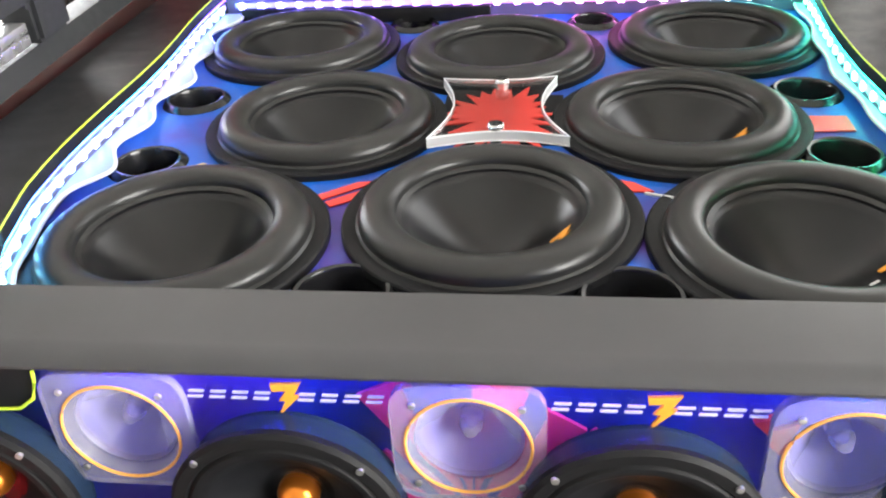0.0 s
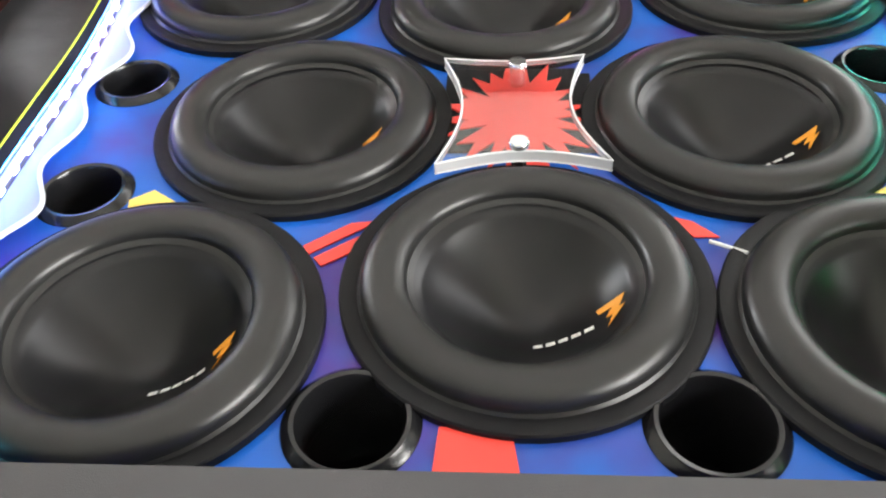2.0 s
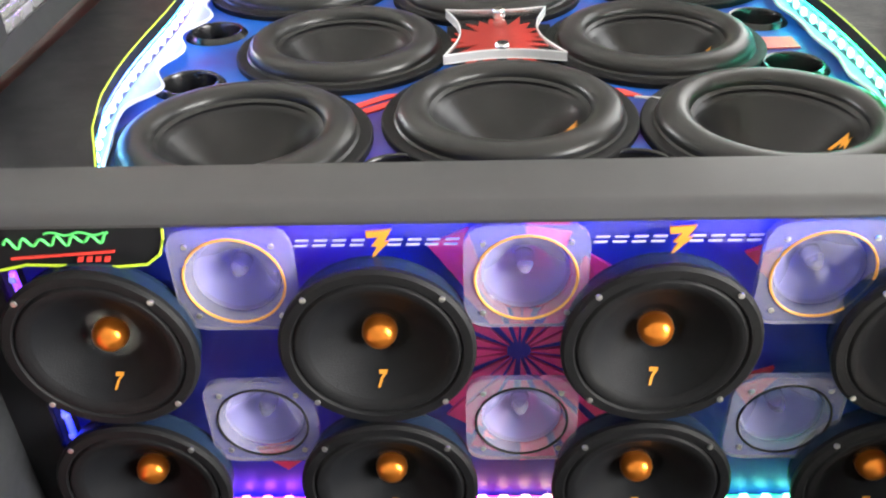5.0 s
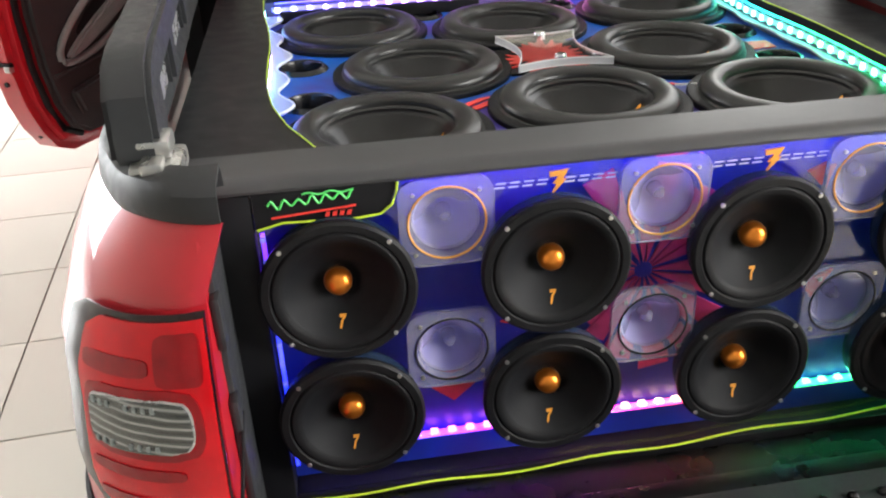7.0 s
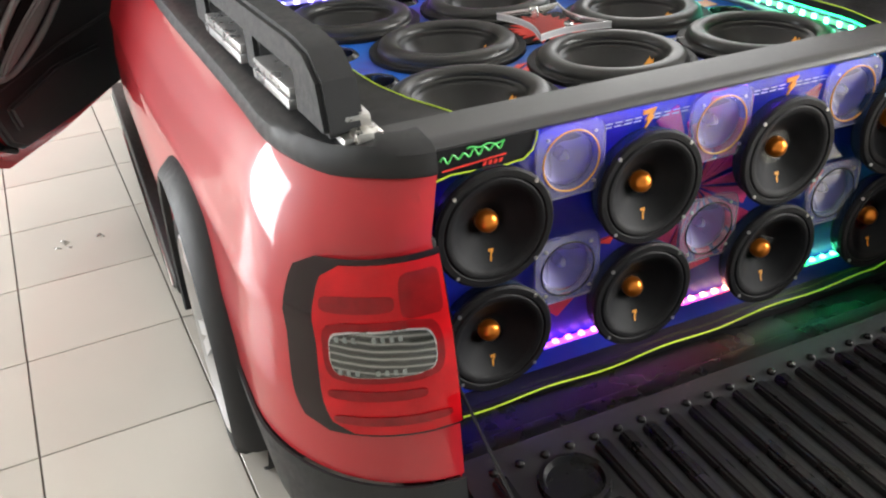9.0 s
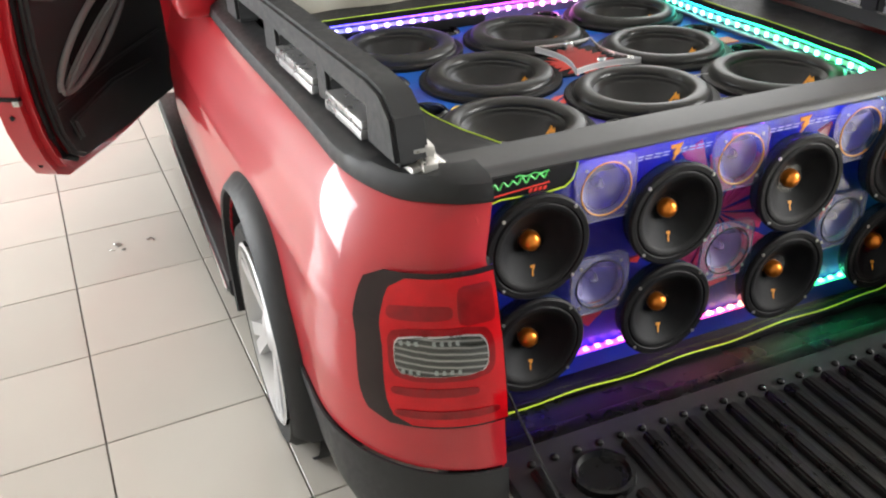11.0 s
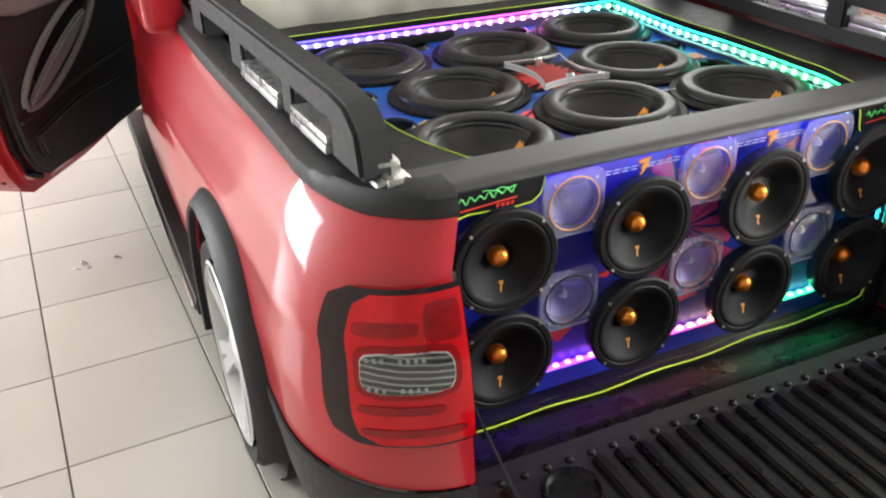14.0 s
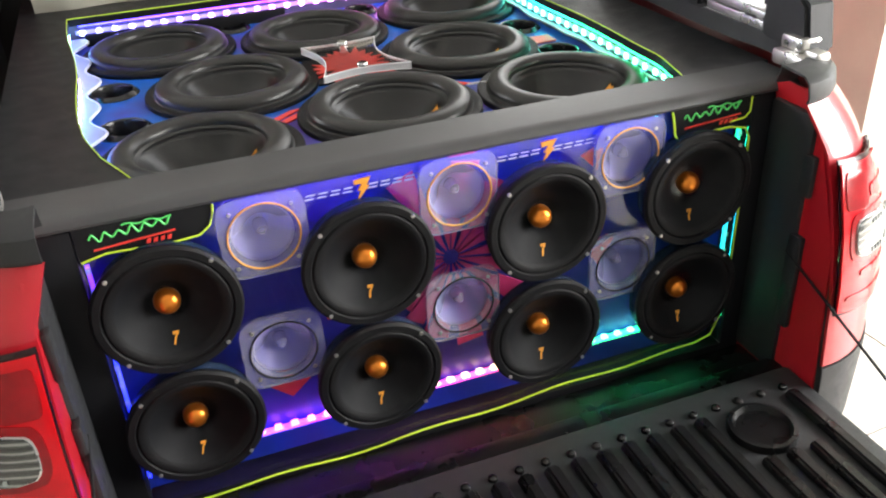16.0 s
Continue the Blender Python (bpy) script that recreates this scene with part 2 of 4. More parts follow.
# ------------------------------------------------------------------ mesh tools
def shade(bm, smooth):
    for f in bm.faces:
        f.smooth = smooth


def part(name, bm, material, parent=None, label="", smooth=True, m=None):
    me = bpy.data.meshes.new(name)
    bmesh.ops.recalc_face_normals(bm, faces=bm.faces)
    shade(bm, smooth)
    bm.to_mesh(me)
    bm.free()
    if smooth:
        me.set_sharp_from_angle(angle=radians(38))
    me.materials.append(material)
    ob = new(name, me)
    if parent:
        ob.parent = parent
    if m is not None:
        ob.matrix_local = m
    if label:
        ob["label"] = label
    return ob


def empty(name, label, category, m=None, group="", kind=""):
    ob = new(name)
    ob.empty_display_size = 0.05
    if m is not None:
        ob.matrix_world = m
    return tagged(ob, label, category, group, kind)


def box(x0, x1, y0, y1, z0, z1, bevel=0.0, segs=2, bm=None):
    own = bmesh.new()
    bmesh.ops.create_cube(own, size=1)
    for v in own.verts:
        v.co = Vector((x0 + (v.co.x + 0.5) * (x1 - x0), y0 + (v.co.y + 0.5) * (y1 - y0), z0 + (v.co.z + 0.5) * (z1 - z0)))
    if bevel:
        bmesh.ops.bevel(own, geom=own.edges[:], offset=bevel, segments=segs, profile=0.6, affect="EDGES")
    return joined(bm, own)


def joined(bm, own):
    if bm is None:
        return own
    me = bpy.data.meshes.new("tmp")
    own.to_mesh(me)
    own.free()
    bm.from_mesh(me)
    bpy.data.meshes.remove(me)
    return bm


def lathe(profile, n=48, axis="Z", bm=None, centre=(0, 0, 0)):
    """A surface of revolution from (radius, height) pairs."""
    own = bm or bmesh.new()
    rings = []
    for r, h in profile:
        ring = []
        for k in range(n if r > 1e-6 else 1):
            a = 2 * math.pi * k / n
            p = (r * math.cos(a), r * math.sin(a), h)
            p = p if axis == "Z" else ((p[0], -p[2], p[1]) if axis == "Y" else (p[2], p[0], p[1]))
            ring.append(own.verts.new(Vector(p) + Vector(centre)))
        rings.append(ring)
    for a, b in zip(rings, rings[1:]):
        for k in range(n):
            q = [a[k % len(a)], a[(k + 1) % len(a)], b[(k + 1) % len(b)], b[k % len(b)]]
            q = list(dict.fromkeys(q))
            if len(q) > 2:
                own.faces.new(q)
    return own


def prism(outline, axis, lo, hi, bevel=0.0):
    """A flat plate: outline in two axes, thickness along the third."""
    bm = bmesh.new()
    def at(p, h):
        return {"X": (h, p[0], p[1]), "Y": (p[0], h, p[1]), "Z": (p[0], p[1], h)}[axis]
    a = [bm.verts.new(at(p, lo)) for p in outline]
    b = [bm.verts.new(at(p, hi)) for p in outline]
    bm.faces.new(a)
    bm.faces.new(b)
    for k in range(len(a)):
        j = (k + 1) % len(a)
        bm.faces.new((a[k], a[j], b[j], b[k]))
    bmesh.ops.recalc_face_normals(bm, faces=bm.faces)
    if bevel:
        rim = [e for e in bm.edges if len(e.link_faces) == 2 and e.calc_face_angle(0) > 0.9]
        bmesh.ops.bevel(bm, geom=rim, offset=bevel, segments=2, affect="EDGES")
    return bm


def tube(points, r, n=8, closed=False, bm=None):
    own = bm or bmesh.new()
    pts = [Vector(p) for p in points]
    rings = []
    for k, p in enumerate(pts):
        d = (pts[(k + 1) % len(pts)] if closed or k + 1 < len(pts) else p) - (pts[k - 1] if closed or k else p)
        d.normalize()
        u = d.orthogonal() if abs(d.z) > 0.9 else d.cross(Vector((0, 0, 1)))
        u.normalize()
        w = d.cross(u)
        rings.append([own.verts.new(p + r * (math.cos(2 * math.pi * i / n) * u + math.sin(2 * math.pi * i / n) * w)) for i in range(n)])
    pairs = list(zip(rings, rings[1:])) + ([(rings[-1], rings[0])] if closed else [])
    for a, b in pairs:
        for i in range(n):
            own.faces.new((a[i], a[(i + 1) % n], b[(i + 1) % n], b[i]))
    if not closed:
        own.faces.new(rings[0])
        own.faces.new(rings[-1])
    return own


def sheet(rows):
    """A quad grid from rows of points."""
    bm = bmesh.new()
    vs = [[bm.verts.new(p) for p in row] for row in rows]
    for a, b in zip(vs, vs[1:]):
        for k in range(len(a) - 1):
            bm.faces.new((a[k], a[k + 1], b[k + 1], b[k]))
    return bm


def thick(bm, t):
    bmesh.ops.recalc_face_normals(bm, faces=bm.faces)
    bmesh.ops.solidify(bm, geom=bm.faces[:], thickness=t)
    return bm


def bolt_outline(s):
    """A slanted lightning mark."""
    return [(x * s, y * s) for x, y in ((-0.55, 0.75), (0.75, 0.85), (0.35, 0.15), (0.6, 0.15), (-0.45, -1.0), (0.0, -0.12), (-0.3, -0.12), (0.1, 0.42), (-0.5, 0.38))]


def smoothstep(a, b, x):
    t = min(1, max(0, (x - a) / (b - a)))
    return t * t * (3 - 2 * t)


def lerp_table(table, v):
    if v <= table[0][0]:
        return table[0][1]
    for (a, p), (b, q) in zip(table, table[1:]):
        if v <= b:
            return p + (q - p) * (v - a) / (b - a)
    return table[-1][1]


# ------------------------------------------------------------------ the shop
TILE_X, TILE_Y, TILE_TURN = 0.450, 0.450, 2.7
floor = part("floor", box(-9, 9, -7, 10, -0.12, -0.006), GROUT, smooth=False)
tagged(floor, "glossy beige ceramic tiles with dark joints", "floor", kind="structure")

def wall(name, x0, x1, y0, y1, z0, z1, material=WALL, label="plain pale wall out of view, added to close the room"):
    return tagged(part(name, box(x0, x1, y0, y1, z0, z1), material, smooth=False), label, "wall", kind="structure")

# unseen walls and ceiling, added to enclose the room around the light openings
wall("wall_north", -9, 9, 7.0, 7.2, 0, 4.4)
wall("wall_left_a", -5.2, -5.0, -6.0, 2.0, 0, 4.4)
wall("wall_left_b", -5.2, -5.0, 5.8, 7.0, 0, 4.4)
wall("wall_left_lintel", -5.2, -5.0, 2.0, 5.9, 3.0, 4.4)
wall("wall_right_far", 1.95, 4.2, 1.1, 1.3, 0, 4.4, WALL_GREEN, "pale green painted wall with worn streaks")
wall("wall_right_corner", 1.72, 1.95, 0.78, 1.3, 0, 4.4, BARE, "bare beige rendered wall corner")
wall("wall_right_b", 4.0, 4.2, -6.0, -2.6, 0, 4.4)
wall("wall_right_c", 4.0, 4.2, 1.1, 1.5, 0, 4.4)
wall("wall_right_d", 4.0, 4.2, 6.4, 7.0, 0, 4.4)
wall("wall_right_lintel", 4.0, 4.2, -2.6, 1.1, 3.0, 4.4)
wall("wall_south_a", -5.2, -3.2, -6.2, -6.0, 0, 4.4)
wall("wall_south_b", 2.0, 4.2, -6.2, -6.0, 0, 4.4)
wall("wall_south_lintel", -3.2, 2.0, -6.2, -6.0, 3.1, 4.4)
tagged(part("ceiling", box(-5.2, 4.2, -6.2, 7.2, 4.4, 4.5), CEIL, smooth=False), "white ceiling out of view, added to close the room", "ceiling", kind="structure")


# ------------------------------------------------------------------ subwoofers
LID_Z, BAFFLE_Z = 0.955, 0.886


SUB_CONE = [(0, -0.058), (0.014, -0.057), (0.030, -0.051), (0.050, -0.040), (0.070, -0.026), (0.088, -0.011), (0.101, 0.0020), (0.1035, 0.0050), (0.109, 0.0080), (0.1150, 0.0125)]


def draped(outline, surface, proud=0.0008):
    """A thin print that follows a dished surface."""
    bm = bmesh.new()
    low = [bm.verts.new((x, y, surface(math.hypot(x, y)) - 0.001)) for x, y in outline]
    top_v = [bm.verts.new((x, y, surface(math.hypot(x, y)) + proud)) for x, y in outline]
    bmesh.ops.triangulate(bm, faces=[bm.faces.new(top_v)])
    for k in range(len(low)):
        j = (k + 1) % len(low)
        bm.faces.new((low[k], low[j], top_v[j], top_v[k]))
    return bm


def subwoofer(x, y, turn, lift):
    R = 0.184
    top = empty("subwoofer", "large black subwoofer with a fat rubber surround and printed cone", "speaker", pose(x, y, BAFFLE_Z + lift, 0, 0, turn), "subwoofers in the bed box")
    part("flange", lathe([(R, -0.002), (R, 0.008), (R - 0.002, 0.010), (R - 0.013, 0.011), (R - 0.016, 0.010), (R - 0.03, 0.009)], 72), GASKET, top, "flat black gasket ring")
    prof = []
    c, w, h = 0.1395, 0.0235, 0.0185
    for k in range(19):
        a = math.pi * k / 18
        prof.append((c + w * math.cos(a), 0.013 + 0.004 * k / 18 + h * math.sin(a) ** 0.85))
    part("surround", lathe([(c + w + 0.003, 0.010)] + prof + [(c - w - 0.003, 0.0150), (c - w - 0.006, 0.013)], 80), RUBBER, top, "fat rubber roll")
    part("cone", lathe(SUB_CONE[::-1], 72), CONE, top, "satin black dished cone")
    on_cone = lambda r: lerp_table(SUB_CONE, r)
    part("bolt_print", draped([(0.080 + p[0], -0.037 + p[1]) for p in bolt_outline(0.0205)], on_cone, 0.0012), ORANGE, top, "orange lightning mark", False)
    for k in range(5):
        x0, y0 = 0.002 + k * 0.0125, -0.047
        part("letter", draped([(x0, y0), (x0 + 0.009, y0), (x0 + 0.0095, y0 + 0.0018), (x0 + 0.003, y0 + 0.0022), (x0 + 0.0035, y0 + 0.004), (x0 + 0.0095, y0 + 0.0042), (x0 + 0.010, y0 + 0.006), (x0 + 0.001, y0 + 0.006)], on_cone, 0.001), WHITE_PRINT, top, smooth=False)
    return top


SUBS = [(-0.365, 0.287, 14, 0.0015), (0.010, 0.354, 8, 0), (0.374, 0.303, 6, 0.001), (-0.258, 0.632, 8, 0), (0.266, 0.632, 8, 0), (-0.384, 0.975, 10, 0.001), (-0.010, 0.915, 8, 0.0015), (0.366, 0.985, 8, 0.001)]
for s in SUBS:
    subwoofer(*s)


# ------------------------------------------------------------------ box in the bed
def left_edge(y):
    return lerp_table([(0.1, -0.490), (0.20, -0.530), (0.3, -0.550), (0.4, -0.556), (0.6, -0.564), (0.85, -0.570), (1.2, -0.585)], y) + 0.005 * math.sin(y * 11)


def right_edge(y):
    return lerp_table([(0.1, 0.503), (0.22, 0.536), (0.40, 0.540), (0.7, 0.530), (1.2, 0.548)], y) + 0.004 * math.sin(y * 12 + 1)


box_thing = empty("speaker_box", "black wooden speaker box filling the truck bed, blue artwork baffle", "speaker box")
BACK_Y = 1.150
PORTS = [(-0.503, 0.727, 0.046), (-0.491, 0.495, 0.047), (0.470, 0.745, 0.046), (0.468, 0.525, 0.046), (-0.190, 1.105, 0.040), (0.160, 1.105, 0.040), (-0.142, 0.186), (0.168, 0.190)]
ys = [0.10 + (BACK_Y - 0.10) * k / 40 for k in range(41)]
STEP = 0.006
board = sheet([[(-0.63 + STEP * i, 0.06 + STEP * j, BAFFLE_Z) for i in range(209)] for j in range(185)])
cut = [(p[0], p[1], 0.164) for p in SUBS] + [(p[0], p[1], (p[2] if len(p) > 2 else 0.052) - 0.001) for p in PORTS]
gone = []
for f in board.faces:
    c = f.calc_center_median()
    if any((c.x - x) ** 2 + (c.y - y) ** 2 < r * r for x, y, r in cut):
        gone.append(f)
bmesh.ops.delete(board, geom=gone, context="FACES")
part("baffle", board, BOARD_TOP, box_thing, "blue and violet printed artwork board", False)
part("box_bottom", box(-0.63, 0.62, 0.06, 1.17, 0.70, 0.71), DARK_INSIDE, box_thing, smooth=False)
left_lid = prism([(left_edge(y), y) for y in ys] + [(-0.70, BACK_Y), (-0.70, 0.10)], "Z", LID_Z - 0.018, LID_Z)
part("lid_left", left_lid, LID_BLACK, box_thing, "matt black lid panel", False)
right_lid = prism([(right_edge(y), y) for y in ys] + [(0.70, BACK_Y), (0.70, 0.10)], "Z", LID_Z - 0.018, LID_Z)
part("lid_right", right_lid, LID_BLACK, box_thing, "matt black lid panel", False)
part("lid_back", box(-0.70, 0.70, BACK_Y + 0.001, 1.42, LID_Z - 0.018, LID_Z), LID_BLACK, box_thing, "matt black lid panel", False)
beam = prism([(0.098, 0.958), (0.014, 0.958), (0.002, 0.956), (-0.006, 0.951), (-0.010, 0.9445), (-0.009, 0.9395), (0.02, 0.9395), (0.098, 0.944)], "X", -0.685, 0.685, 0.0012)
part("beam", beam, BEAM_GREY, box_thing, "dark grey cross beam with a rounded lip")
for name, edge, sign in (("side_wall_left", left_edge, -1), ("side_wall_right", right_edge, 1)):
    rows = [[(edge(y) + sign * 0.012, y, BAFFLE_Z + 0.001) for y in ys], [(edge(y) + sign * 0.012, y, LID_Z - 0.019) for y in ys]]
    part(name, thick(sheet(rows), 0.004), WHITE_PLASTIC, box_thing)
part("back_wall", box(-0.59, 0.58, BACK_Y + 0.012, BACK_Y + 0.02, BAFFLE_Z, LID_Z - 0.019), WHITE_PLASTIC, box_thing, smooth=False)
for name, edge, sign, glowing, dots in (("led_strip_left", left_edge, 1, LED_LEFT, DOT_LEFT), ("led_strip_right", right_edge, -1, LED_RIGHT, DOT_RIGHT)):
    off = -0.008 if sign > 0 else 0.008
    rows = [[(edge(y) + off, y, 0.912) for y in ys], [(edge(y) + off, y, 0.922) for y in ys]]
    strip = part(name, thick(sheet(rows), 0.002), glowing, box_thing, "glowing coloured light strip")
    for k in range(27):
        y = 0.120 + k * 0.0385
        x = edge(y) + off + sign * 0.004
        part("led_dot", box(x - 0.002, x + 0.002, y - 0.006, y + 0.006, 0.9105, 0.9235, 0.0015, 1), dots, strip)
    # unseen fill band below the lid edge, added to tint border and baffle
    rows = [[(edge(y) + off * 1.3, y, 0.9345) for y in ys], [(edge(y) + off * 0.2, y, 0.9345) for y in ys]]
    part("hidden_fill_band", thick(sheet(rows), 0.0015), HIDDEN_FILL_LEFT if sign > 0 else HIDDEN_FILL_RIGHT, strip)
back_strip = part("led_strip_back", box(-0.57, 0.56, BACK_Y + 0.007, BACK_Y + 0.010, 0.912, 0.922), LED_BACK, box_thing, "glowing coloured light strip", False)
for k in range(28):
    x = -0.555 + k * 0.0405
    part("led_dot", box(x - 0.006, x + 0.006, BACK_Y + 0.001, BACK_Y + 0.006, 0.9105, 0.9235, 0.0015, 1), DOT_BACK, back_strip)
edge_line = [(left_edge(y), y, LID_Z + 0.001) for y in ys] + [(x, BACK_Y, LID_Z + 0.001) for x in (-0.4, -0.1, 0.2, 0.45)] + [(right_edge(y), y, LID_Z + 0.001) for y in reversed(ys)]
part("edge_cord", tube(edge_line, 0.0013, 6), NEON, box_thing, "lime green piping")
# unseen fill band along the back, added like the side ones
part("hidden_fill_band", box(-0.56, 0.55, BACK_Y + 0.001, BACK_Y + 0.010, 0.933, 0.935), HIDDEN_FILL_BACK, back_strip, smooth=False)
part("dark_bar", box(-0.55, -0.040, 1.128, 1.145, BAFFLE_Z, BAFFLE_Z + 0.03, 0.003), GASKET, box_thing)


def port(x, y, r=0.052):
    part("port", lathe([(r - 0.005, -0.12), (r - 0.005, 0.004), (r - 0.003, 0.008), (r + 0.001, 0.009), (r + 0.004, 0.006), (r + 0.008, 0.003), (r + 0.010, 0.0005)], 48), PORT_BLACK, box_thing, "round black bass port", m=pose(x, y, BAFFLE_Z))


for p in PORTS:
    port(*p)


def print_patch(name, outline, z, material, parent, axis="Z"):
    lo = z
    return part(name, prism(outline, axis, lo, lo + (0.002 if axis == "Z" else -0.002)), material, parent, smooth=False)


for name, outline, hue in (
        ("orange_print", [(-0.434, 0.482), (-0.410, 0.500), (-0.378, 0.478), (-0.360, 0.452), (-0.428, 0.454)], YELLOW_PRINT),
        ("red_print", [(-0.222, 0.408), (-0.175, 0.444), (-0.145, 0.448), (-0.214, 0.396)], RED_PRINT),
        ("red_print", [(-0.208, 0.390), (-0.142, 0.440), (-0.134, 0.424), (-0.198, 0.378)], RED_PRINT),
        ("red_print", [(0.160, 0.458), (0.188, 0.448), (0.212, 0.424), (0.186, 0.424)], RED_PRINT),
        ("red_print", [(-0.066, 0.184), (-0.004, 0.182), (0.004, 0.130), (-0.070, 0.130)], RED_PRINT),
        ("red_print", [(0.452, 0.655), (0.506, 0.655), (0.506, 0.605), (0.448, 0.602)], RED_PRINT),
        ("yellow_print", [(0.385, 0.492), (0.412, 0.512), (0.440, 0.478), (0.385, 0.468)], YELLOW_PRINT),
        ("yellow_print", [(-0.026, 1.112), (-0.004, 1.126), (0.020, 1.112)], YELLOW_PRINT)):
    print_patch(name, outline, BAFFLE_Z + 0.001, hue, box_thing)
# burst artwork under the acrylic badge
def burst_outline(cx, cy, sx, sy, n, seed):
    rnd = random.Random(seed)
    out = []
    for k in range(n):
        a = 2 * math.pi * k / n
        f = 1.0 if k % 2 == 0 else rnd.uniform(0.45, 0.75)
        f *= rnd.uniform(0.85, 1.1)
        out.append((cx + sx * f * math.cos(a), cy + sy * f * math.sin(a)))
    return out
print_patch("burst_print", burst_outline(0.006, 0.628, 0.094, 0.118, 44, 3), BAFFLE_Z + 0.006, RED_PRINT, box_thing)
part("badge_base", box(-0.085, 0.10, 0.560, 0.735, BAFFLE_Z + 0.001, BAFFLE_Z + 0.005), GASKET, box_thing, smooth=False)

# wavy frosted acrylic border under the strips
def border(edge, sign, y):
    wide = 1.0 if sign > 0 else 0.3
    wide *= 0.15 + 0.85 * smoothstep(0.36, 0.46, y) + 0.4 * smoothstep(0.16, 0.12, y)
    return edge(y) + sign * wide * (0.024 + 0.013 * math.sin(y * 38 + 3.5) + 0.006 * math.sin(y * 17))
fine = [0.105 + 1.04 * k / 160 for k in range(161)]
for name, edge, sign in (("acrylic_border_left", left_edge, 1), ("acrylic_border_right", right_edge, -1)):
    rows = [[(edge(y) - sign * 0.006, y, 0.905) for y in fine], [(border(edge, sign, y), y, 0.905) for y in fine]]
    b = part(name, thick(sheet(rows), 0.006), FROST, box_thing, "frosted clear acrylic border with a wavy edge")
    part("edge", tube([(border(edge, sign, y), y, 0.903) for y in fine], 0.0032, 6), EDGE_WHITE, b, "whitish cut edge with edge-lit brightness in its colour")

part("white_pin", tube([(0.200, 0.416, BAFFLE_Z + 0.004), (0.232, 0.390, BAFFLE_Z + 0.012)], 0.0022, 6), WHITE_PRINT, box_thing, "thin white pin")

# acrylic badge on two posts
badge = empty("acrylic_badge", "clear acrylic plate with concave sides on two chrome posts", "badge", pose(0.006, 0.612, BAFFLE_Z))
corner = [(-0.092, -0.115), (0.100, -0.110), (0.084, 0.108), (-0.092, 0.102)]
mid = [(0.005, -0.092), (0.062, -0.005), (0.0, 0.094), (-0.066, -0.005)]
outline = []
for k in range(4):
    a, b, c = Vector(corner[k]), Vector(mid[k]), Vector(corner[(k + 1) % 4])
    for i in range(12):
        t = i / 12
        p = a * (1 - t) + c * t
        q = (b - (a + c) / 2) * math.sin(math.pi * t)
        w = p + q
        outline.append((w.x, w.y))
part("plate", prism(outline, "Z", 0.028, 0.042, 0.002), ACRYLIC, badge, "thick clear acrylic plate")
loop = outline + outline[:1]
# frosted band and white outline tubes carry the edge-lit brightness in their colour
band = sheet([[(x * 1.004, y * 1.004, 0.0285) for x, y in loop], [(x * 1.004, y * 1.004, 0.0415) for x, y in loop]])
part("edge", thick(band, 0.0015), EDGE_CLEAR, badge, "frosted edge band with edge-lit brightness in its colour")
part("edge_line", tube([(x, y, 0.0418) for x, y in outline], 0.0013, 6, True), EDGE_WHITE, badge)
part("edge_line", tube([(x, y, 0.0282) for x, y in outline], 0.0013, 6, True), EDGE_WHITE, badge)
for y in (-0.083, 0.082):
    part("post", lathe([(0, 0), (0.009, 0), (0.009, 0.042), (0.0115, 0.043), (0.0115, 0.048), (0.010, 0.050), (0, 0.050)], 24), CHROME, badge, "chrome post", m=pose(0.0, y, 0))


# ------------------------------------------------------------------ rear panel
panel = empty("rear_panel", "speaker front panel with blue artwork behind clear acrylic", "speaker panel")
P_Y, PROUD = 0.0, 0.030
part("artwork_board", box(-0.60, 0.605, 0.045, 0.055, 0.38, 0.938), BOARD_REAR, panel, "blue and violet printed artwork board", False)
front = part("acrylic_sheet", box(-0.58, 0.59, P_Y, P_Y + 0.004, 0.385, 0.938), ACRYLIC, panel, "clear acrylic sheet", False)
front.visible_shadow = False
part("frame_left", box(-0.675, -0.58, -0.006, 0.06, 0.345, 0.938, 0.006), LID_BLACK, panel)
part("frame_right", box(0.592, 0.70, -0.006, 0.06, 0.345, 0.938, 0.006), LID_BLACK, panel)
part("frame_bottom", box(-0.58, 0.592, -0.008, 0.06, 0.335, 0.385, 0.004), LID_BLACK, panel)
plate_l = [(-0.578, 0.938), (-0.578, 0.884), (-0.54, 0.893), (-0.44, 0.889), (-0.405, 0.892), (-0.39, 0.905), (-0.383, 0.925), (-0.380, 0.938)]
part("corner_plate_left", prism(plate_l, "Y", -0.006, -0.001), LID_BLACK, panel, "black corner plate with printed lettering", False)
plate_r = [(0.590, 0.938), (0.590, 0.878), (0.55, 0.890), (0.47, 0.887), (0.435, 0.880), (0.425, 0.895), (0.418, 0.925), (0.415, 0.938)]
part("corner_plate_right", prism(plate_r, "Y", -0.006, -0.001), LID_BLACK, panel, "black corner plate with printed lettering", False)
cord = [(-0.576, 0.0, 0.885), (-0.54, 0, 0.893), (-0.44, 0, 0.889), (-0.405, 0, 0.892), (-0.388, 0, 0.905), (-0.381, 0, 0.925), (-0.379, 0, 0.938)]
part("edge_cord", tube([(x, -0.008, z) for x, _, z in cord], 0.0018, 6), NEON, panel, "lime green piping")
cord = [(0.414, 0, 0.938), (0.418, 0, 0.925), (0.424, 0, 0.893), (0.435, 0, 0.878), (0.47, 0, 0.886), (0.54, 0, 0.888), (0.575, 0, 0.880), (0.586, 0, 0.86), (0.586, 0, 0.62), (0.580, 0, 0.47), (0.560, 0, 0.418)]
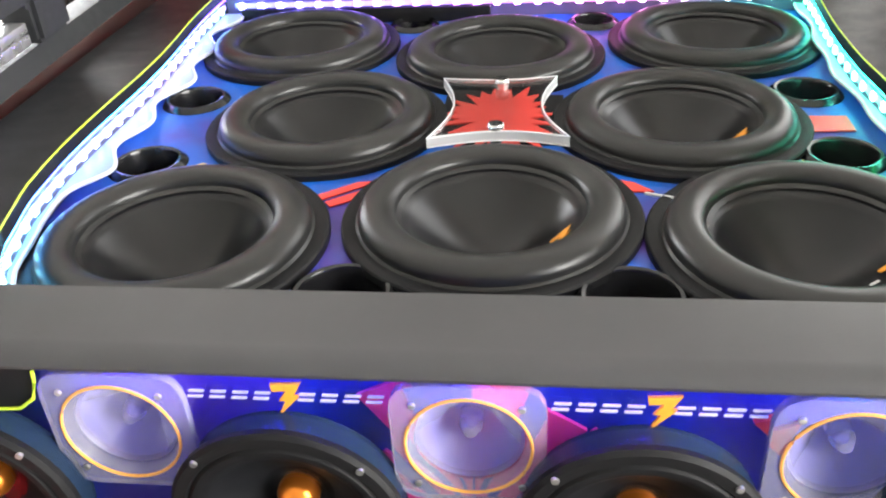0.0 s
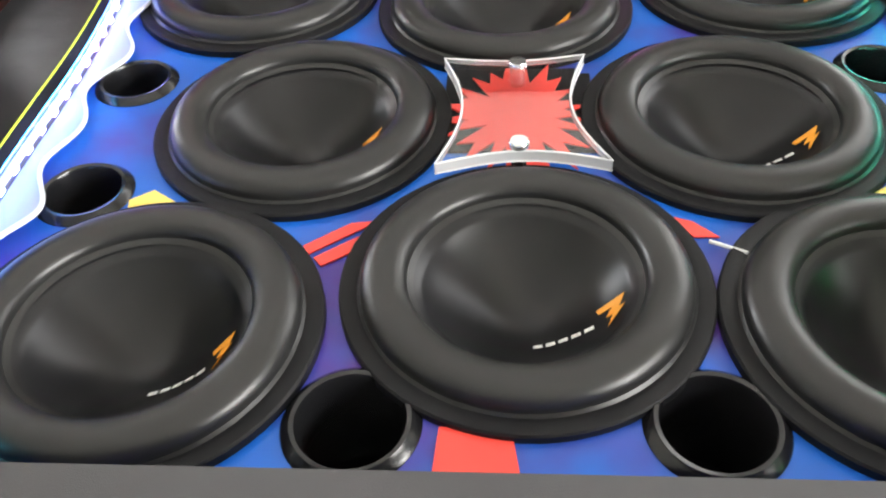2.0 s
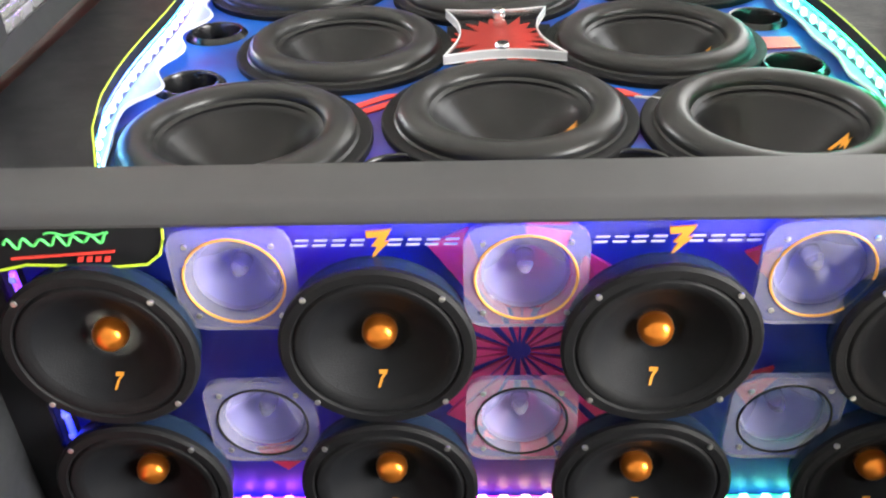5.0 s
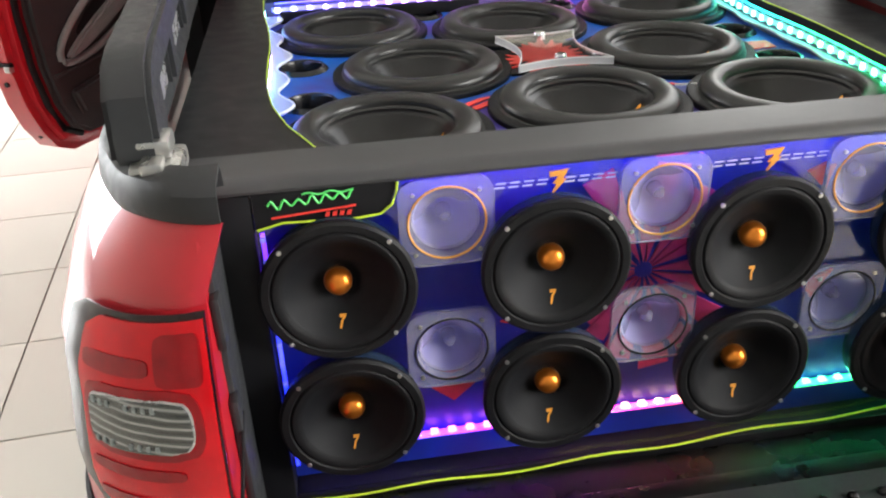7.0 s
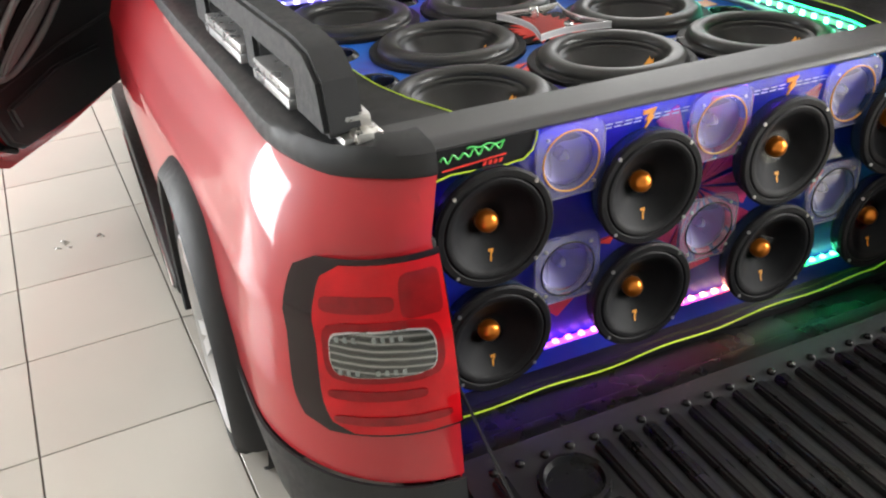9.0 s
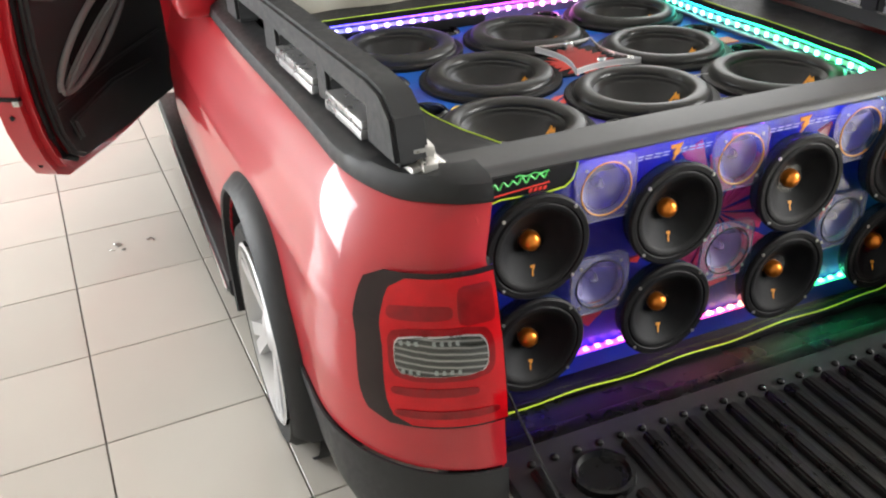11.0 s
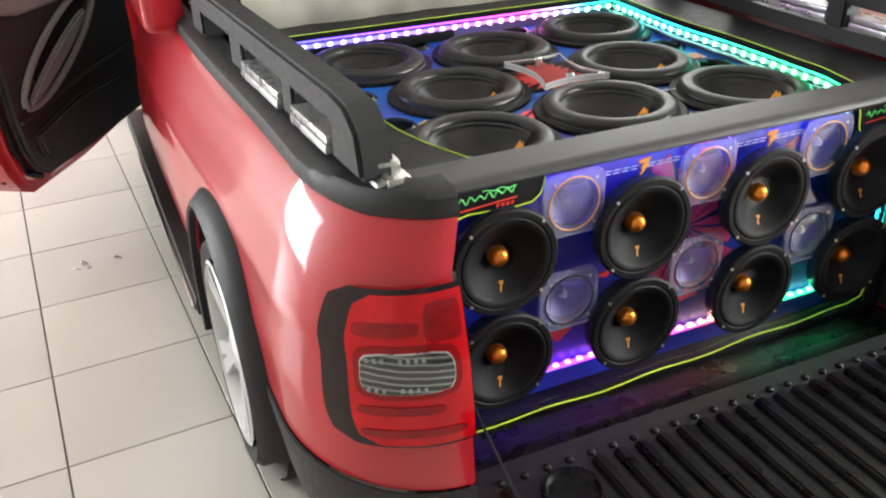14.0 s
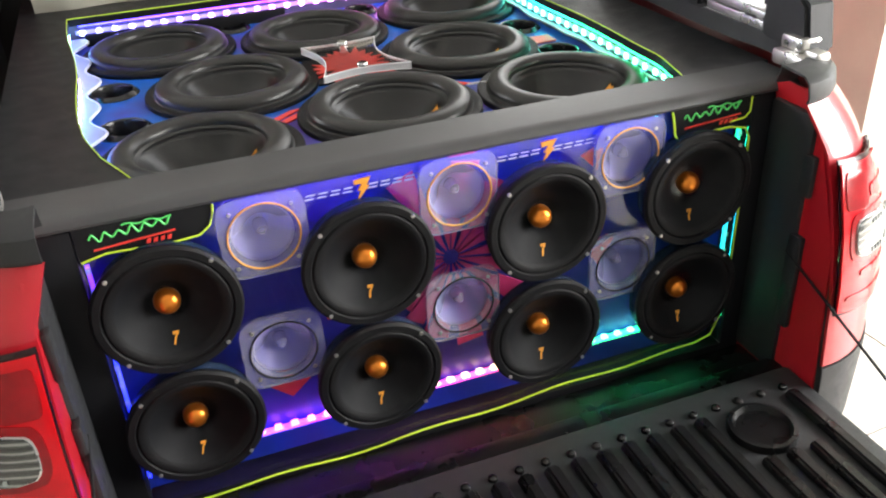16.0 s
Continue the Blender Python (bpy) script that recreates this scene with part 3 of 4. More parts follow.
cord += [(0.56 - k * 0.04, 0, 0.404 - 0.026 * smoothstep(0, 22, k) + 0.004 * math.sin(k * 0.9)) for k in range(1, 29)] + [(-0.575, 0, 0.374)]
part("edge_cord", tube([(x, -0.010, z) for x, _, z in cord], 0.0022, 6), NEON, panel, "lime green piping")
part("edge_cord", tube([(0.583, -0.008, 0.938), (0.582, -0.008, 0.910), (0.572, -0.008, 0.900), (0.54, -0.008, 0.897)], 0.0018, 6), NEON, panel, "lime green piping")


def scribble(x, z, parent, hue):
    """A hand-drawn mark as two wavy strokes with an underline."""
    n = 46
    wave = [(x - 0.058 + 0.118 * k / n, -0.0075, z + 0.008 + 0.00016 * k + 0.007 * math.sin(k * 0.86) * (0.75 + 0.25 * math.sin(k * 0.31))) for k in range(n + 1)]
    part("stroke", tube(wave, 0.0018, 5), hue, parent, "bright painted wavy stroke")
    cap_line = [(x - 0.010 + 0.066 * k / 12, -0.0078, z + 0.021 + 0.002 * math.sin(k * 1.1)) for k in range(13)]
    part("stroke", tube(cap_line, 0.0014, 5), hue, parent, "bright painted stroke")
    part("underline", prism([(x - 0.055, z - 0.012), (x + 0.062, z - 0.004), (x + 0.062, z - 0.0015), (x - 0.055, z - 0.0095)], "Y", -0.0085, -0.006), RED_PRINT, parent, "red underline", False)
    for k in range(4):
        x1 = x + 0.018 + k * 0.010
        part("small_stroke", prism([(x1, z - 0.016), (x1 + 0.006, z - 0.0155), (x1 + 0.008, z - 0.009), (x1 + 0.002, z - 0.0095)], "Y", -0.0085, -0.006), RED_PRINT, parent, smooth=False)


scribble(-0.500, 0.912, panel, GREEN_PRINT)
scribble(0.500, 0.912, panel, GREEN_PRINT)

# printed marks on the artwork
for x in (-0.150, 0.176):
    part("bolt_print", prism([(x + p[0], 0.911 + p[1]) for p in bolt_outline(0.022)], "Y", -0.0035, -0.0005), ORANGE, panel, "orange lightning mark", False)
    for k in range(9):
        if k == 4:
            continue
        x0 = x - 0.092 + k * 0.0205
        for z0, z1 in ((0.9085, 0.9103), (0.9150, 0.9168)):
            sl = (z0 - 0.9085) * 0.35
            part("bar", prism([(x0 + sl, z0), (x0 + sl + 0.0145, z0), (x0 + sl + 0.0152, z1), (x0 + sl + 0.0008, z1)], "Y", -0.0028, -0.0005), PALE_PRINT, panel, "thin pale bar", False)
rnd = random.Random(11)
for k in range(18):
    a = 2 * math.pi * k / 18 + rnd.uniform(-0.08, 0.08)
    r0, r1, w = 0.015, rnd.uniform(0.12, 0.21), 0.135
    pts = [(0.01 + r0 * math.cos(a), 0.72 + r0 * math.sin(a)), (0.01 + r1 * math.cos(a - w), 0.72 + r1 * math.sin(a - w)), (0.01 + r1 * math.cos(a + w), 0.72 + r1 * math.sin(a + w))]
    part("ray_print", prism(pts, "Y", 0.0400, 0.0445), PINK_PRINT, panel, "pink burst ray", False)
for pts in ([(-0.345, 0.545), (-0.265, 0.545), (-0.305, 0.51)], [(-0.225, 0.655), (-0.18, 0.66), (-0.19, 0.645)], [(0.28, 0.67), (0.33, 0.69), (0.30, 0.64)], [(0.265, 0.865), (0.30, 0.88), (0.29, 0.84)]):
    part("red_print", prism(pts, "Y", 0.0380, 0.0445), RED_PRINT, panel, smooth=False)

floor_strip = part("led_strip_floor", box(-0.57, 0.57, 0.026, 0.038, 0.448, 0.453), LED_FLOOR, panel, "glowing coloured light strip", False)
for k in range(37):
    x = -0.555 + k * 0.0305
    part("led_dot", box(x - 0.006, x + 0.006, 0.0245, 0.0375, 0.4532, 0.4585, 0.0015, 1), DOT_FLOOR, floor_strip)
part("led_strip_top", box(-0.37, 0.41, 0.014, 0.022, 0.932, 0.936), LED_TOP, panel, "glowing coloured light strip", False)
for x in (-0.572, 0.578):
    side = part("led_strip_side", box(x - 0.003, x + 0.003, 0.010, 0.016, 0.44, 0.87), LED_SIDE_L if x < 0 else LED_SIDE_R, panel, "glowing coloured light strip", False)
    for k in range(12):
        part("led_dot", box(x - 0.004, x + 0.004, 0.0065, 0.0095, 0.462 + k * 0.036, 0.470 + k * 0.036, 0.001, 1), DOT_SIDE, side)


def woofer(x, z):
    R = 0.113
    top = empty("midbass_speaker", "round black midbass speaker with a copper-orange bullet plug", "speaker", pose(x, P_Y - PROUD, z), "midbass speakers on the rear panel")
    part("frame", lathe([(R, 0.0), (R, 0.006), (R - 0.004, 0.010), (R - 0.014, 0.010), (R - 0.017, 0.006)], 56, "Y"), GASKET, top)
    part("surround", lathe([(R - 0.016, 0.006), (R - 0.020, 0.0095), (R - 0.026, 0.0095), (R - 0.031, 0.006), (R - 0.034, 0.004)], 56, "Y"), GASKET, top)
    part("cone", lathe([(R - 0.032, 0.005), (0.065, -0.012), (0.035, -0.030), (0.018, -0.038)], 56, "Y"), MID_CONE, top)
    part("bullet_plug", lathe([(0.0195, -0.042), (0.021, -0.032), (0.0205, -0.024), (0.017, -0.016), (0.009, -0.0105), (0, -0.009)], 32, "Y"), COPPER, top, "copper-orange bullet plug")
    on_cone = lambda r: lerp_table([(0.018, -0.038), (0.035, -0.030), (0.065, -0.012), (R - 0.032, 0.005)], r)
    seven = [(p[0] * 0.0065 + p[1] * 0.0018, -0.060 + p[1] * 0.0088) for p in ((-0.75, 0.95), (0.8, 0.95), (0.75, 0.55), (0.2, 0.0), (-0.05, -1.0), (-0.45, -1.0), (-0.25, 0.0), (0.15, 0.5), (-0.7, 0.5))]
    part("bolt_print", draped(seven, on_cone, 0.0012), ORANGE, top, "yellow lightning mark", False, pose(0, 0, 0, 90))
    for k in range(4):
        a = math.pi / 4 + k * math.pi / 2
        part("screw", lathe([(0.0038, 0.009), (0.0034, 0.012), (0, 0.0125)], 10, "Y", centre=((R - 0.006) * math.cos(a), 0, (R - 0.006) * math.sin(a))), STEEL, top)
    part("spacer", lathe([(R - 0.006, -PROUD + 0.001), (R - 0.006, 0.0), (R - 0.014, 0.0), (R - 0.014, -PROUD + 0.001), (R - 0.006, -PROUD + 0.001)], 48, "Y"), SPACER, top, "tinted acrylic spacer ring")
    part("basket", lathe([(R - 0.02, -0.001), (0.065, -0.030), (0.05, -0.046), (0.0, -0.046)], 32, "Y"), DARK_INSIDE, top)
    return top


for x in (-0.474, -0.156, 0.164, 0.468):
    for z in (0.788, 0.557):
        woofer(x, z)


def horn(x, z, ring):
    top = empty("tweeter_horn", "clear frosted plastic horn tweeter with square flange, LED glow painted in as violet", "speaker", pose(x, P_Y - 0.001, z), "clear horn tweeters on the rear panel")
    s, c = 0.069, 0.024
    pts = []
    for sx, sz in ((1, 1), (-1, 1), (-1, -1), (1, -1)):
        q = [(sx * s, sz * (s - c)), (sx * (s - 0.004), sz * (s - c * 0.45)), (sx * (s - c * 0.45), sz * (s - 0.004)), (sx * (s - c), sz * s)]
        pts += q if sx * sz > 0 else q[::-1]
    n = 48
    bm = bmesh.new()
    def outer(a):
        best = 1e9
        for k in range(len(pts)):
            p, q = pts[k], pts[(k + 1) % len(pts)]
            d = (math.cos(a), math.sin(a))
            ex, ez = q[0] - p[0], q[1] - p[1]
            den = d[0] * ez - d[1] * ex
            if abs(den) > 1e-9:
                t = (p[0] * ez - p[1] * ex) / den
                u = (p[0] * d[1] - p[1] * d[0]) / den
                if t > 0 and -1e-6 <= u <= 1 + 1e-6:
                    best = min(best, t)
        return best
    loops = []
    for r, h in ((None, 0.0), (None, -0.009), (0.0555, -0.0095), (0.0535, -0.006), (0.050, 0.004), (0.036, 0.022), (0.024, 0.034), (0.020, 0.042)):
        loop = []
        for k in range(n):
            a = 2 * math.pi * k / n
            rr = outer(a) if r is None else r
            loop.append(bm.verts.new((rr * math.cos(a), h, rr * math.sin(a))))
        loops.append(loop)
    for a, b in zip(loops, loops[1:]):
        for k in range(n):
            bm.faces.new((a[k], a[(k + 1) % n], b[(k + 1) % n], b[k]))
    part("horn_body", bm, HORN, top)
    part("throat", lathe([(0.050, -0.005), (0.030, -0.026), (0.019, -0.036), (0, -0.040)], 32, "Y"), HORN_IN, top)
    part("phase_plug", lathe([(0.012, -0.038), (0.011, -0.02), (0.006, -0.010), (0, -0.008)], 20, "Y"), HORN, top)
    part("gasket_ring", tube([(0.0565 * math.cos(2 * math.pi * k / 48), -0.0098, 0.0565 * math.sin(2 * math.pi * k / 48)) for k in range(48)], 0.0016, 6, True), ring, top)
    for sx in (-1, 1):
        for sz in (-1, 1):
            part("screw", lathe([(0.0035, 0.009), (0.003, 0.0115), (0, 0.012)], 10, "Y", centre=(sx * 0.0475, 0, sz * 0.0475)), STEEL, top)


for x in (-0.312, 0.012, 0.335):
    horn(x, 0.868, ORANGE_RING)
    horn(x, 0.648, GASKET)


# ------------------------------------------------------------------ the pickup truck
truck = empty("pickup_truck", "glossy red pickup truck with black rails and open tailgate", "truck")
HALF = [(0.10, 0.82), (0.30, 0.885), (0.45, 0.905), (0.60, 0.905), (0.70, 0.893), (0.745, 0.893), (0.76, 0.886), (0.85, 0.858), (0.90, 0.836), (0.94, 0.808), (0.965, 0.780)]
REAR = [(0.10, -0.18), (0.30, -0.24), (0.45, -0.235), (0.60, -0.222), (0.70, -0.205), (0.80, -0.175), (0.90, -0.135), (0.965, -0.105)]
EDGE_X = 0.637


def plan(z, out=0.0, y_front=2.05, side_n=90, arc_n=30):
    """Left outline of the body at height z, from the cab round the elliptic corner to the bed opening."""
    w, yr = lerp_table(HALF, z) + out, lerp_table(REAR, z) - out
    edge = lerp_table([(0.87, EDGE_X), (0.965, 0.602)], z)
    rx, ry = w - edge, 0.34
    pts = []
    for k in range(side_n):
        y = y_front + (yr + ry - y_front) * k / side_n
        pts.append((-w - 0.030 * smoothstep(0.2, 1.3, y), y, z))
    for k in range(arc_n + 1):
        a = 0.5 * math.pi * k / arc_n
        pts.append((-edge - rx * math.cos(a), yr + ry - ry * math.sin(a), z))
    return pts


WHEEL_Y, WHEEL_Z, ARCH_R = 0.62, 0.305, 0.40


def side_panel(sign, z_list, keep, name, material, label="", out=0.0):
    rows = [plan(z, out) for z in z_list]
    bm = sheet(rows)
    gone = [f for f in bm.faces if not keep(f.calc_center_median())]
    bmesh.ops.delete(bm, geom=gone, context="FACES")
    for v in bm.verts:
        v.co.x *= -sign
    thick(bm, 0.006)
    return part(name, bm, material, truck, label)


def span(a, b, n):
    return [a + (b - a) * k / n for k in range(n + 1)]


def off_arch(c):
    return math.hypot(c.y - WHEEL_Y, c.z - WHEEL_Z) > ARCH_R - 0.02 or c.y < WHEEL_Y - ARCH_R or c.x > -0.7


ZS = span(0.472, 0.70, 13) + [0.725, 0.745, 0.76, 0.78] + span(0.80, 0.953, 9)
for sign in (-1, 1):
    s = sign
    side_panel(s, ZS, off_arch, "body_side", RED_PAINT, "glossy red painted body side")
    side_panel(s, span(0.16, 0.469, 13), lambda c: off_arch(c) and c.y < WHEEL_Y, "bumper", BLACK_PLASTIC, "black plastic bumper corner", 0.008)
    side_panel(s, span(0.20, 0.469, 11), lambda c: off_arch(c) and c.y > WHEEL_Y, "lower_side", RED_PAINT, "", 0.0)

    def cap(rows_fn, name, material, label="", t=0.004):
        bm = sheet(rows_fn)
        for v in bm.verts:
            v.co.x *= -s
        thick(bm, t)
        return part(name, bm, material, truck, label)

    # black top moulding with a dipped rear corner
    cols = plan(0.950, 0.004)
    rows = []
    for dz, inset in ((-0.006, 0.0), (0.004, -0.004), (0.030, 0.002), (0.040, 0.016), (0.044, 0.075), (0.010, 0.085)):
        row = []
        for k, (x, y, z) in enumerate(cols):
            rise = 0.010 * smoothstep(0.0, -0.10, y)
            f = max(0.0, (k - 90) / 30)
            dx = inset * (1 - f)
            dy = inset * f
            row.append((x + dx, y + dy, z + dz + rise))
        rows.append(row)
    cap(rows, "top_moulding", BLACK_PLASTIC, "black plastic bed moulding")
    # rail
    rail = prism([(-0.02, 1.000), (0.00, 1.085), (0.05, 1.120), (0.12, 1.128), (1.20, 1.128), (1.20, 1.000), (1.08, 1.000), (1.08, 1.062), (0.80, 1.066), (0.80, 1.000), (0.69, 1.000), (0.69, 1.066), (0.40, 1.066), (0.40, 1.000), (0.33, 1.000), (0.33, 1.066), (0.12, 1.066), (0.12, 1.000)], "X", -0.752, -0.688, 0.008)
    for v in rail.verts:
        v.co.x = (v.co.x - 0.055 * (v.co.y - 0.15)) * -s
    part("roof_rail", rail, BLACK_PLASTIC, truck, "black bed rail with cut-outs")
    for y0, y1 in ((0.125, 0.325), (0.41, 0.68)):
        ins = box(-0.762, -0.702, y0, y1, 1.004, 1.022, 0.003)
        ins = box(-0.759, -0.702, y0, y1, 1.024, 1.040, 0.003, bm=ins)
        for v in ins.verts:
            v.co.x = (v.co.x - 0.055 * (v.co.y - 0.15)) * -s
        part("rail_insert", ins, ALU, truck, "silver ribbed insert")
    hook = box(-0.722, -0.655, -0.035, 0.045, 0.975, 1.004, 0.008)
    hook = box(-0.715, -0.668, -0.015, 0.040, 1.004, 1.030, 0.007, bm=hook)
    hook = box(-0.706, -0.676, -0.048, -0.010, 0.985, 1.012, 0.006, bm=hook)
    for v in hook.verts:
        v.co.x *= -s
    part("tie_hook", hook, STEEL, truck, "worn silver tie-down bracket")
    # tail lamp
    def lamp_patch(z0, z1, c0, c1, out, nz=16, tilt=0.045, round_right=0.0):
        rows = []
        for z in span(z0, z1, nz):
            full = plan(z, out)
            tail = full[90:]
            v = abs(2 * (z - z0) / (z1 - z0) - 1)
            ease = 0.22 * (1 - (1 - v ** 3) ** (1 / 3))
            k0, k1 = (c0 + (c1 - c0) * ease) * (len(tail) - 1), (c1 - (c1 - c0) * ease * round_right) * (len(tail) - 1)
            row = []
            for i in range(17):
                k = k0 + (k1 - k0) * i / 16
                a, b = tail[int(k)], tail[min(len(tail) - 1, int(k) + 1)]
                t = k - int(k)
                p = [u + (v - u) * t for u, v in zip(a, b)]
                row.append((p[0], p[1] - 0.18 * tilt * k / (len(tail) - 1), p[2] + tilt * k / (len(tail) - 1)))
            rows.append(row)
        return rows
    lamp = cap(lamp_patch(0.542, 0.826, 0.37, 1.0, 0.004), "tail_lamp", LENS_DARK, "red and smoked tail lamp")
    def lamp_part(rows, name, material, label=""):
        ob = cap(rows, name, material, label)
        ob.parent = lamp
        return ob
    lamp_part(lamp_patch(0.549, 0.819, 0.50, 0.992, 0.008), "red_lens", LENS_RED, "bright red lens")
    lamp_part(lamp_patch(0.752, 0.776, 0.53, 0.80, 0.010, round_right=0.9), "dark_band", LENS_DEEP)
    lamp_part(lamp_patch(0.740, 0.806, 0.82, 0.975, 0.010, round_right=0.5), "dark_block", LENS_DEEP)
    lamp_part(lamp_patch(0.567, 0.583, 0.54, 0.96, 0.010, round_right=0.9), "dark_band", LENS_DEEP)
    lamp_part(lamp_patch(0.612, 0.628, 0.53, 0.88, 0.010, round_right=0.9), "dark_band", LENS_DEEP)
    lamp_part(lamp_patch(0.642, 0.738, 0.525, 0.955, 0.010, round_right=1.0), "lens_surround", LENS_DEEP)
    lamp_part(lamp_patch(0.6532, 0.7268, 0.5515, 0.927, 0.012, round_right=1.0), "lens_bezel", ALU, "pale bright bezel")
    lamp_part(lamp_patch(0.655, 0.725, 0.555, 0.922, 0.014, round_right=1.0), "reversing_lens", LENS_CLEAR, "clear ribbed reversing lens")
    for z in (0.663, 0.716):
        for k in range(7):
            c0 = 0.580 + 0.030 * k + (0.04 if k > 2 else 0)
            lamp_part(lamp_patch(z - 0.004, z + 0.004, c0, c0 + 0.014, 0.0155, nz=3), "prism_rib", TRIM_GREY)
    # wheel arch flare
    bm = bmesh.new()
    rings = []
    for k in range(41):
        a = math.radians(-22 + 206 * k / 40)
        ring = []
        for r, x in ((ARCH_R + 0.035, -0.888), (ARCH_R + 0.030, -0.915), (ARCH_R + 0.005, -0.942), (ARCH_R - 0.008, -0.950), (ARCH_R - 0.016, -0.945), (ARCH_R - 0.016, -0.84)):
            ring.append(bm.verts.new((x * -s, WHEEL_Y + r * math.cos(a), max(0.12, WHEEL_Z + r * math.sin(a)))))
        rings.append(ring)
    for a, b in zip(rings, rings[1:]):
        for k in range(5):
            bm.faces.new((a[k], a[k + 1], b[k + 1], b[k]))
    part("arch_flare", thick(bm, 0.004), BLACK_PLASTIC, truck, "black plastic wheel arch flare")
    part("wheel_well", lathe([(0, 0.0), (ARCH_R - 0.045, 0.0), (ARCH_R - 0.045, 0.26)], 40, "X", centre=((-0.62 if s < 0 else 0.36) * 1.0, WHEEL_Y, WHEEL_Z)) if s > 0 else lathe([(0, 0.0), (ARCH_R - 0.045, 0.0), (ARCH_R - 0.045, -0.26)], 40, "X", centre=(-0.62, WHEEL_Y, WHEEL_Z)), DARK_INSIDE, truck)

    # wheel
    wheel = part("wheel", lathe([(0.245, -0.10), (0.29, -0.11), (0.305, -0.09), (0.305, 0.09), (0.29, 0.11), (0.248, 0.10), (0.242, 0.06), (0.242, -0.06), (0.245, -0.10)], 56, "X"), TYRE, truck, "low black tyre on silver rim", m=pose(s * 0.826, WHEEL_Y, WHEEL_Z, 0, 0, 0 if s > 0 else 180))
    part("rim", lathe([(0.247, 0.108), (0.238, 0.112), (0.232, 0.10), (0.228, 0.03), (0.225, -0.06)], 56, "X"), RIM, wheel, "silver alloy rim")
    for k in range(5):
        spoke = bmesh.new()
        a = 2 * math.pi * k / 5
        for da, w in ((-0.13, 1), (0.13, 1)):
            b = a + da
            u, n = Vector((0, math.cos(b), math.sin(b))), Vector((0, -math.sin(b), math.cos(b)))
            u0 = Vector((0, math.cos(a), math.sin(a)))
            p = [Vector((0.085, 0, 0)) + u0 * 0.04 - n * 0.018, Vector((0.085, 0, 0)) + u0 * 0.04 + n * 0.018, Vector((0.105, 0, 0)) + u * 0.236 + n * 0.020, Vector((0.105, 0, 0)) + u * 0.236 - n * 0.020]
            top_v = [spoke.verts.new(q) for q in p]
            low_v = [spoke.verts.new(q - Vector((0.035, 0, 0))) for q in p]
            spoke.faces.new(top_v)
            spoke.faces.new(low_v)
            for i in range(4):
                spoke.faces.new((top_v[i], top_v[(i + 1) % 4], low_v[(i + 1) % 4], low_v[i]))
        part("spoke", spoke, RIM, wheel, smooth=False)
    part("hub", lathe([(0.062, 0.05), (0.06, 0.088), (0.045, 0.096), (0, 0.097)], 32, "X"), RIM, wheel)
    part("brake_drum", lathe([(0.0, 0.0), (0.15, 0.0), (0.15, -0.06)], 40, "X"), STEEL, wheel)
    part("caliper", box(-0.02, 0.06, 0.13, 0.19, -0.05, 0.05, 0.01), CALIPER, wheel, "dark red brake part")
    # inner bed side and rear opening post
    post = prism([(-0.235, 0.30), (-0.205, 0.70), (-0.12, 0.93), (-0.08, 0.965), (0.0, 0.965), (0.0, 0.30)], "X", -EDGE_X - 0.004, -EDGE_X, 0.0)
    for v in post.verts:
        v.co.x *= -s
    part("opening_post", post, RED_PAINT, truck, "red painted opening edge")
    seal = box(-0.652, -0.628, -0.120, -0.008, 0.38, 0.93, 0.008)
    seal = box(-0.637, -0.624, -0.138, -0.110, 0.78, 0.86, 0.005, bm=seal)
    seal = box(-0.637, -0.624, -0.142, -0.110, 0.50, 0.70, 0.005, bm=seal)
    for v in seal.verts:
        v.co.x *= -s
    part("latch_trim", seal, BLACK_PLASTIC, truck, "black rubber seal and latch")
    sill = box(-0.955, -0.87, 1.05, 2.95, 0.17, 0.235, 0.012)
    for v in sill.verts:
        v.co.x *= -s
    part("side_sill", sill, BLACK_PLASTIC, truck, "black plastic door sill")
    trim = box(-0.968, -0.957, 1.06, 2.90, 0.180, 0.205, 0.004)
    for v in trim.verts:
        v.co.x *= -s
    part("sill_trim", trim, CHROME, truck, "silver sill strip")

# bed, tailgate and liner
part("bed_floor", box(-0.70, 0.70, -0.13, 1.42, 0.30, 0.352, 0.004), LINER, truck, "black plastic bed liner")
part("bed_front", box(-0.78, 0.78, 1.43, 1.46, 0.30, 1.02), BLACK_PLASTIC, truck, smooth=False)
part("bed_ledge", box(-0.66, 0.66, -0.10, -0.010, 0.352, 0.372, 0.006), LINER, truck)
part("bed_ledge", box(-0.66, 0.66, -0.155, -0.105, 0.37, 0.405, 0.01), LINER, truck)
gate = part("tailgate", box(-0.63, 0.63, -0.70, -0.16, 0.385, 0.425, 0.012), BLACK_PLASTIC, truck, "open tailgate with a ribbed black liner")
for k in range(24):
    x = -0.575 + k * 0.05
    near = -0.235
    if abs(abs(x) - 0.465) < 0.07:
        near = -0.36
    rib = prism([(x - 0.017, 0.425), (x - 0.010, 0.4405), (x + 0.010, 0.4405), (x + 0.017, 0.425)], "Y", -0.66, near, 0.0)
    bmesh.ops.bevel(rib, geom=rib.edges[:], offset=0.004, segments=2, affect="EDGES")
    part("rib", rib, LINER, gate)
    part("rib_stud", lathe([(0.009, 0), (0.008, 0.006), (0.004, 0.009), (0, 0.0095)], 12, centre=(x, -0.215, 0.425)), LINER, gate)
for x in (-0.465, 0.465):
    part("cup_recess", lathe([(0.062, 0.0), (0.060, 0.014), (0.052, 0.015), (0.047, 0.004), (0.0, 0.003)], 36, centre=(x, -0.295, 0.425)), LINER, gate, "round moulded recess")
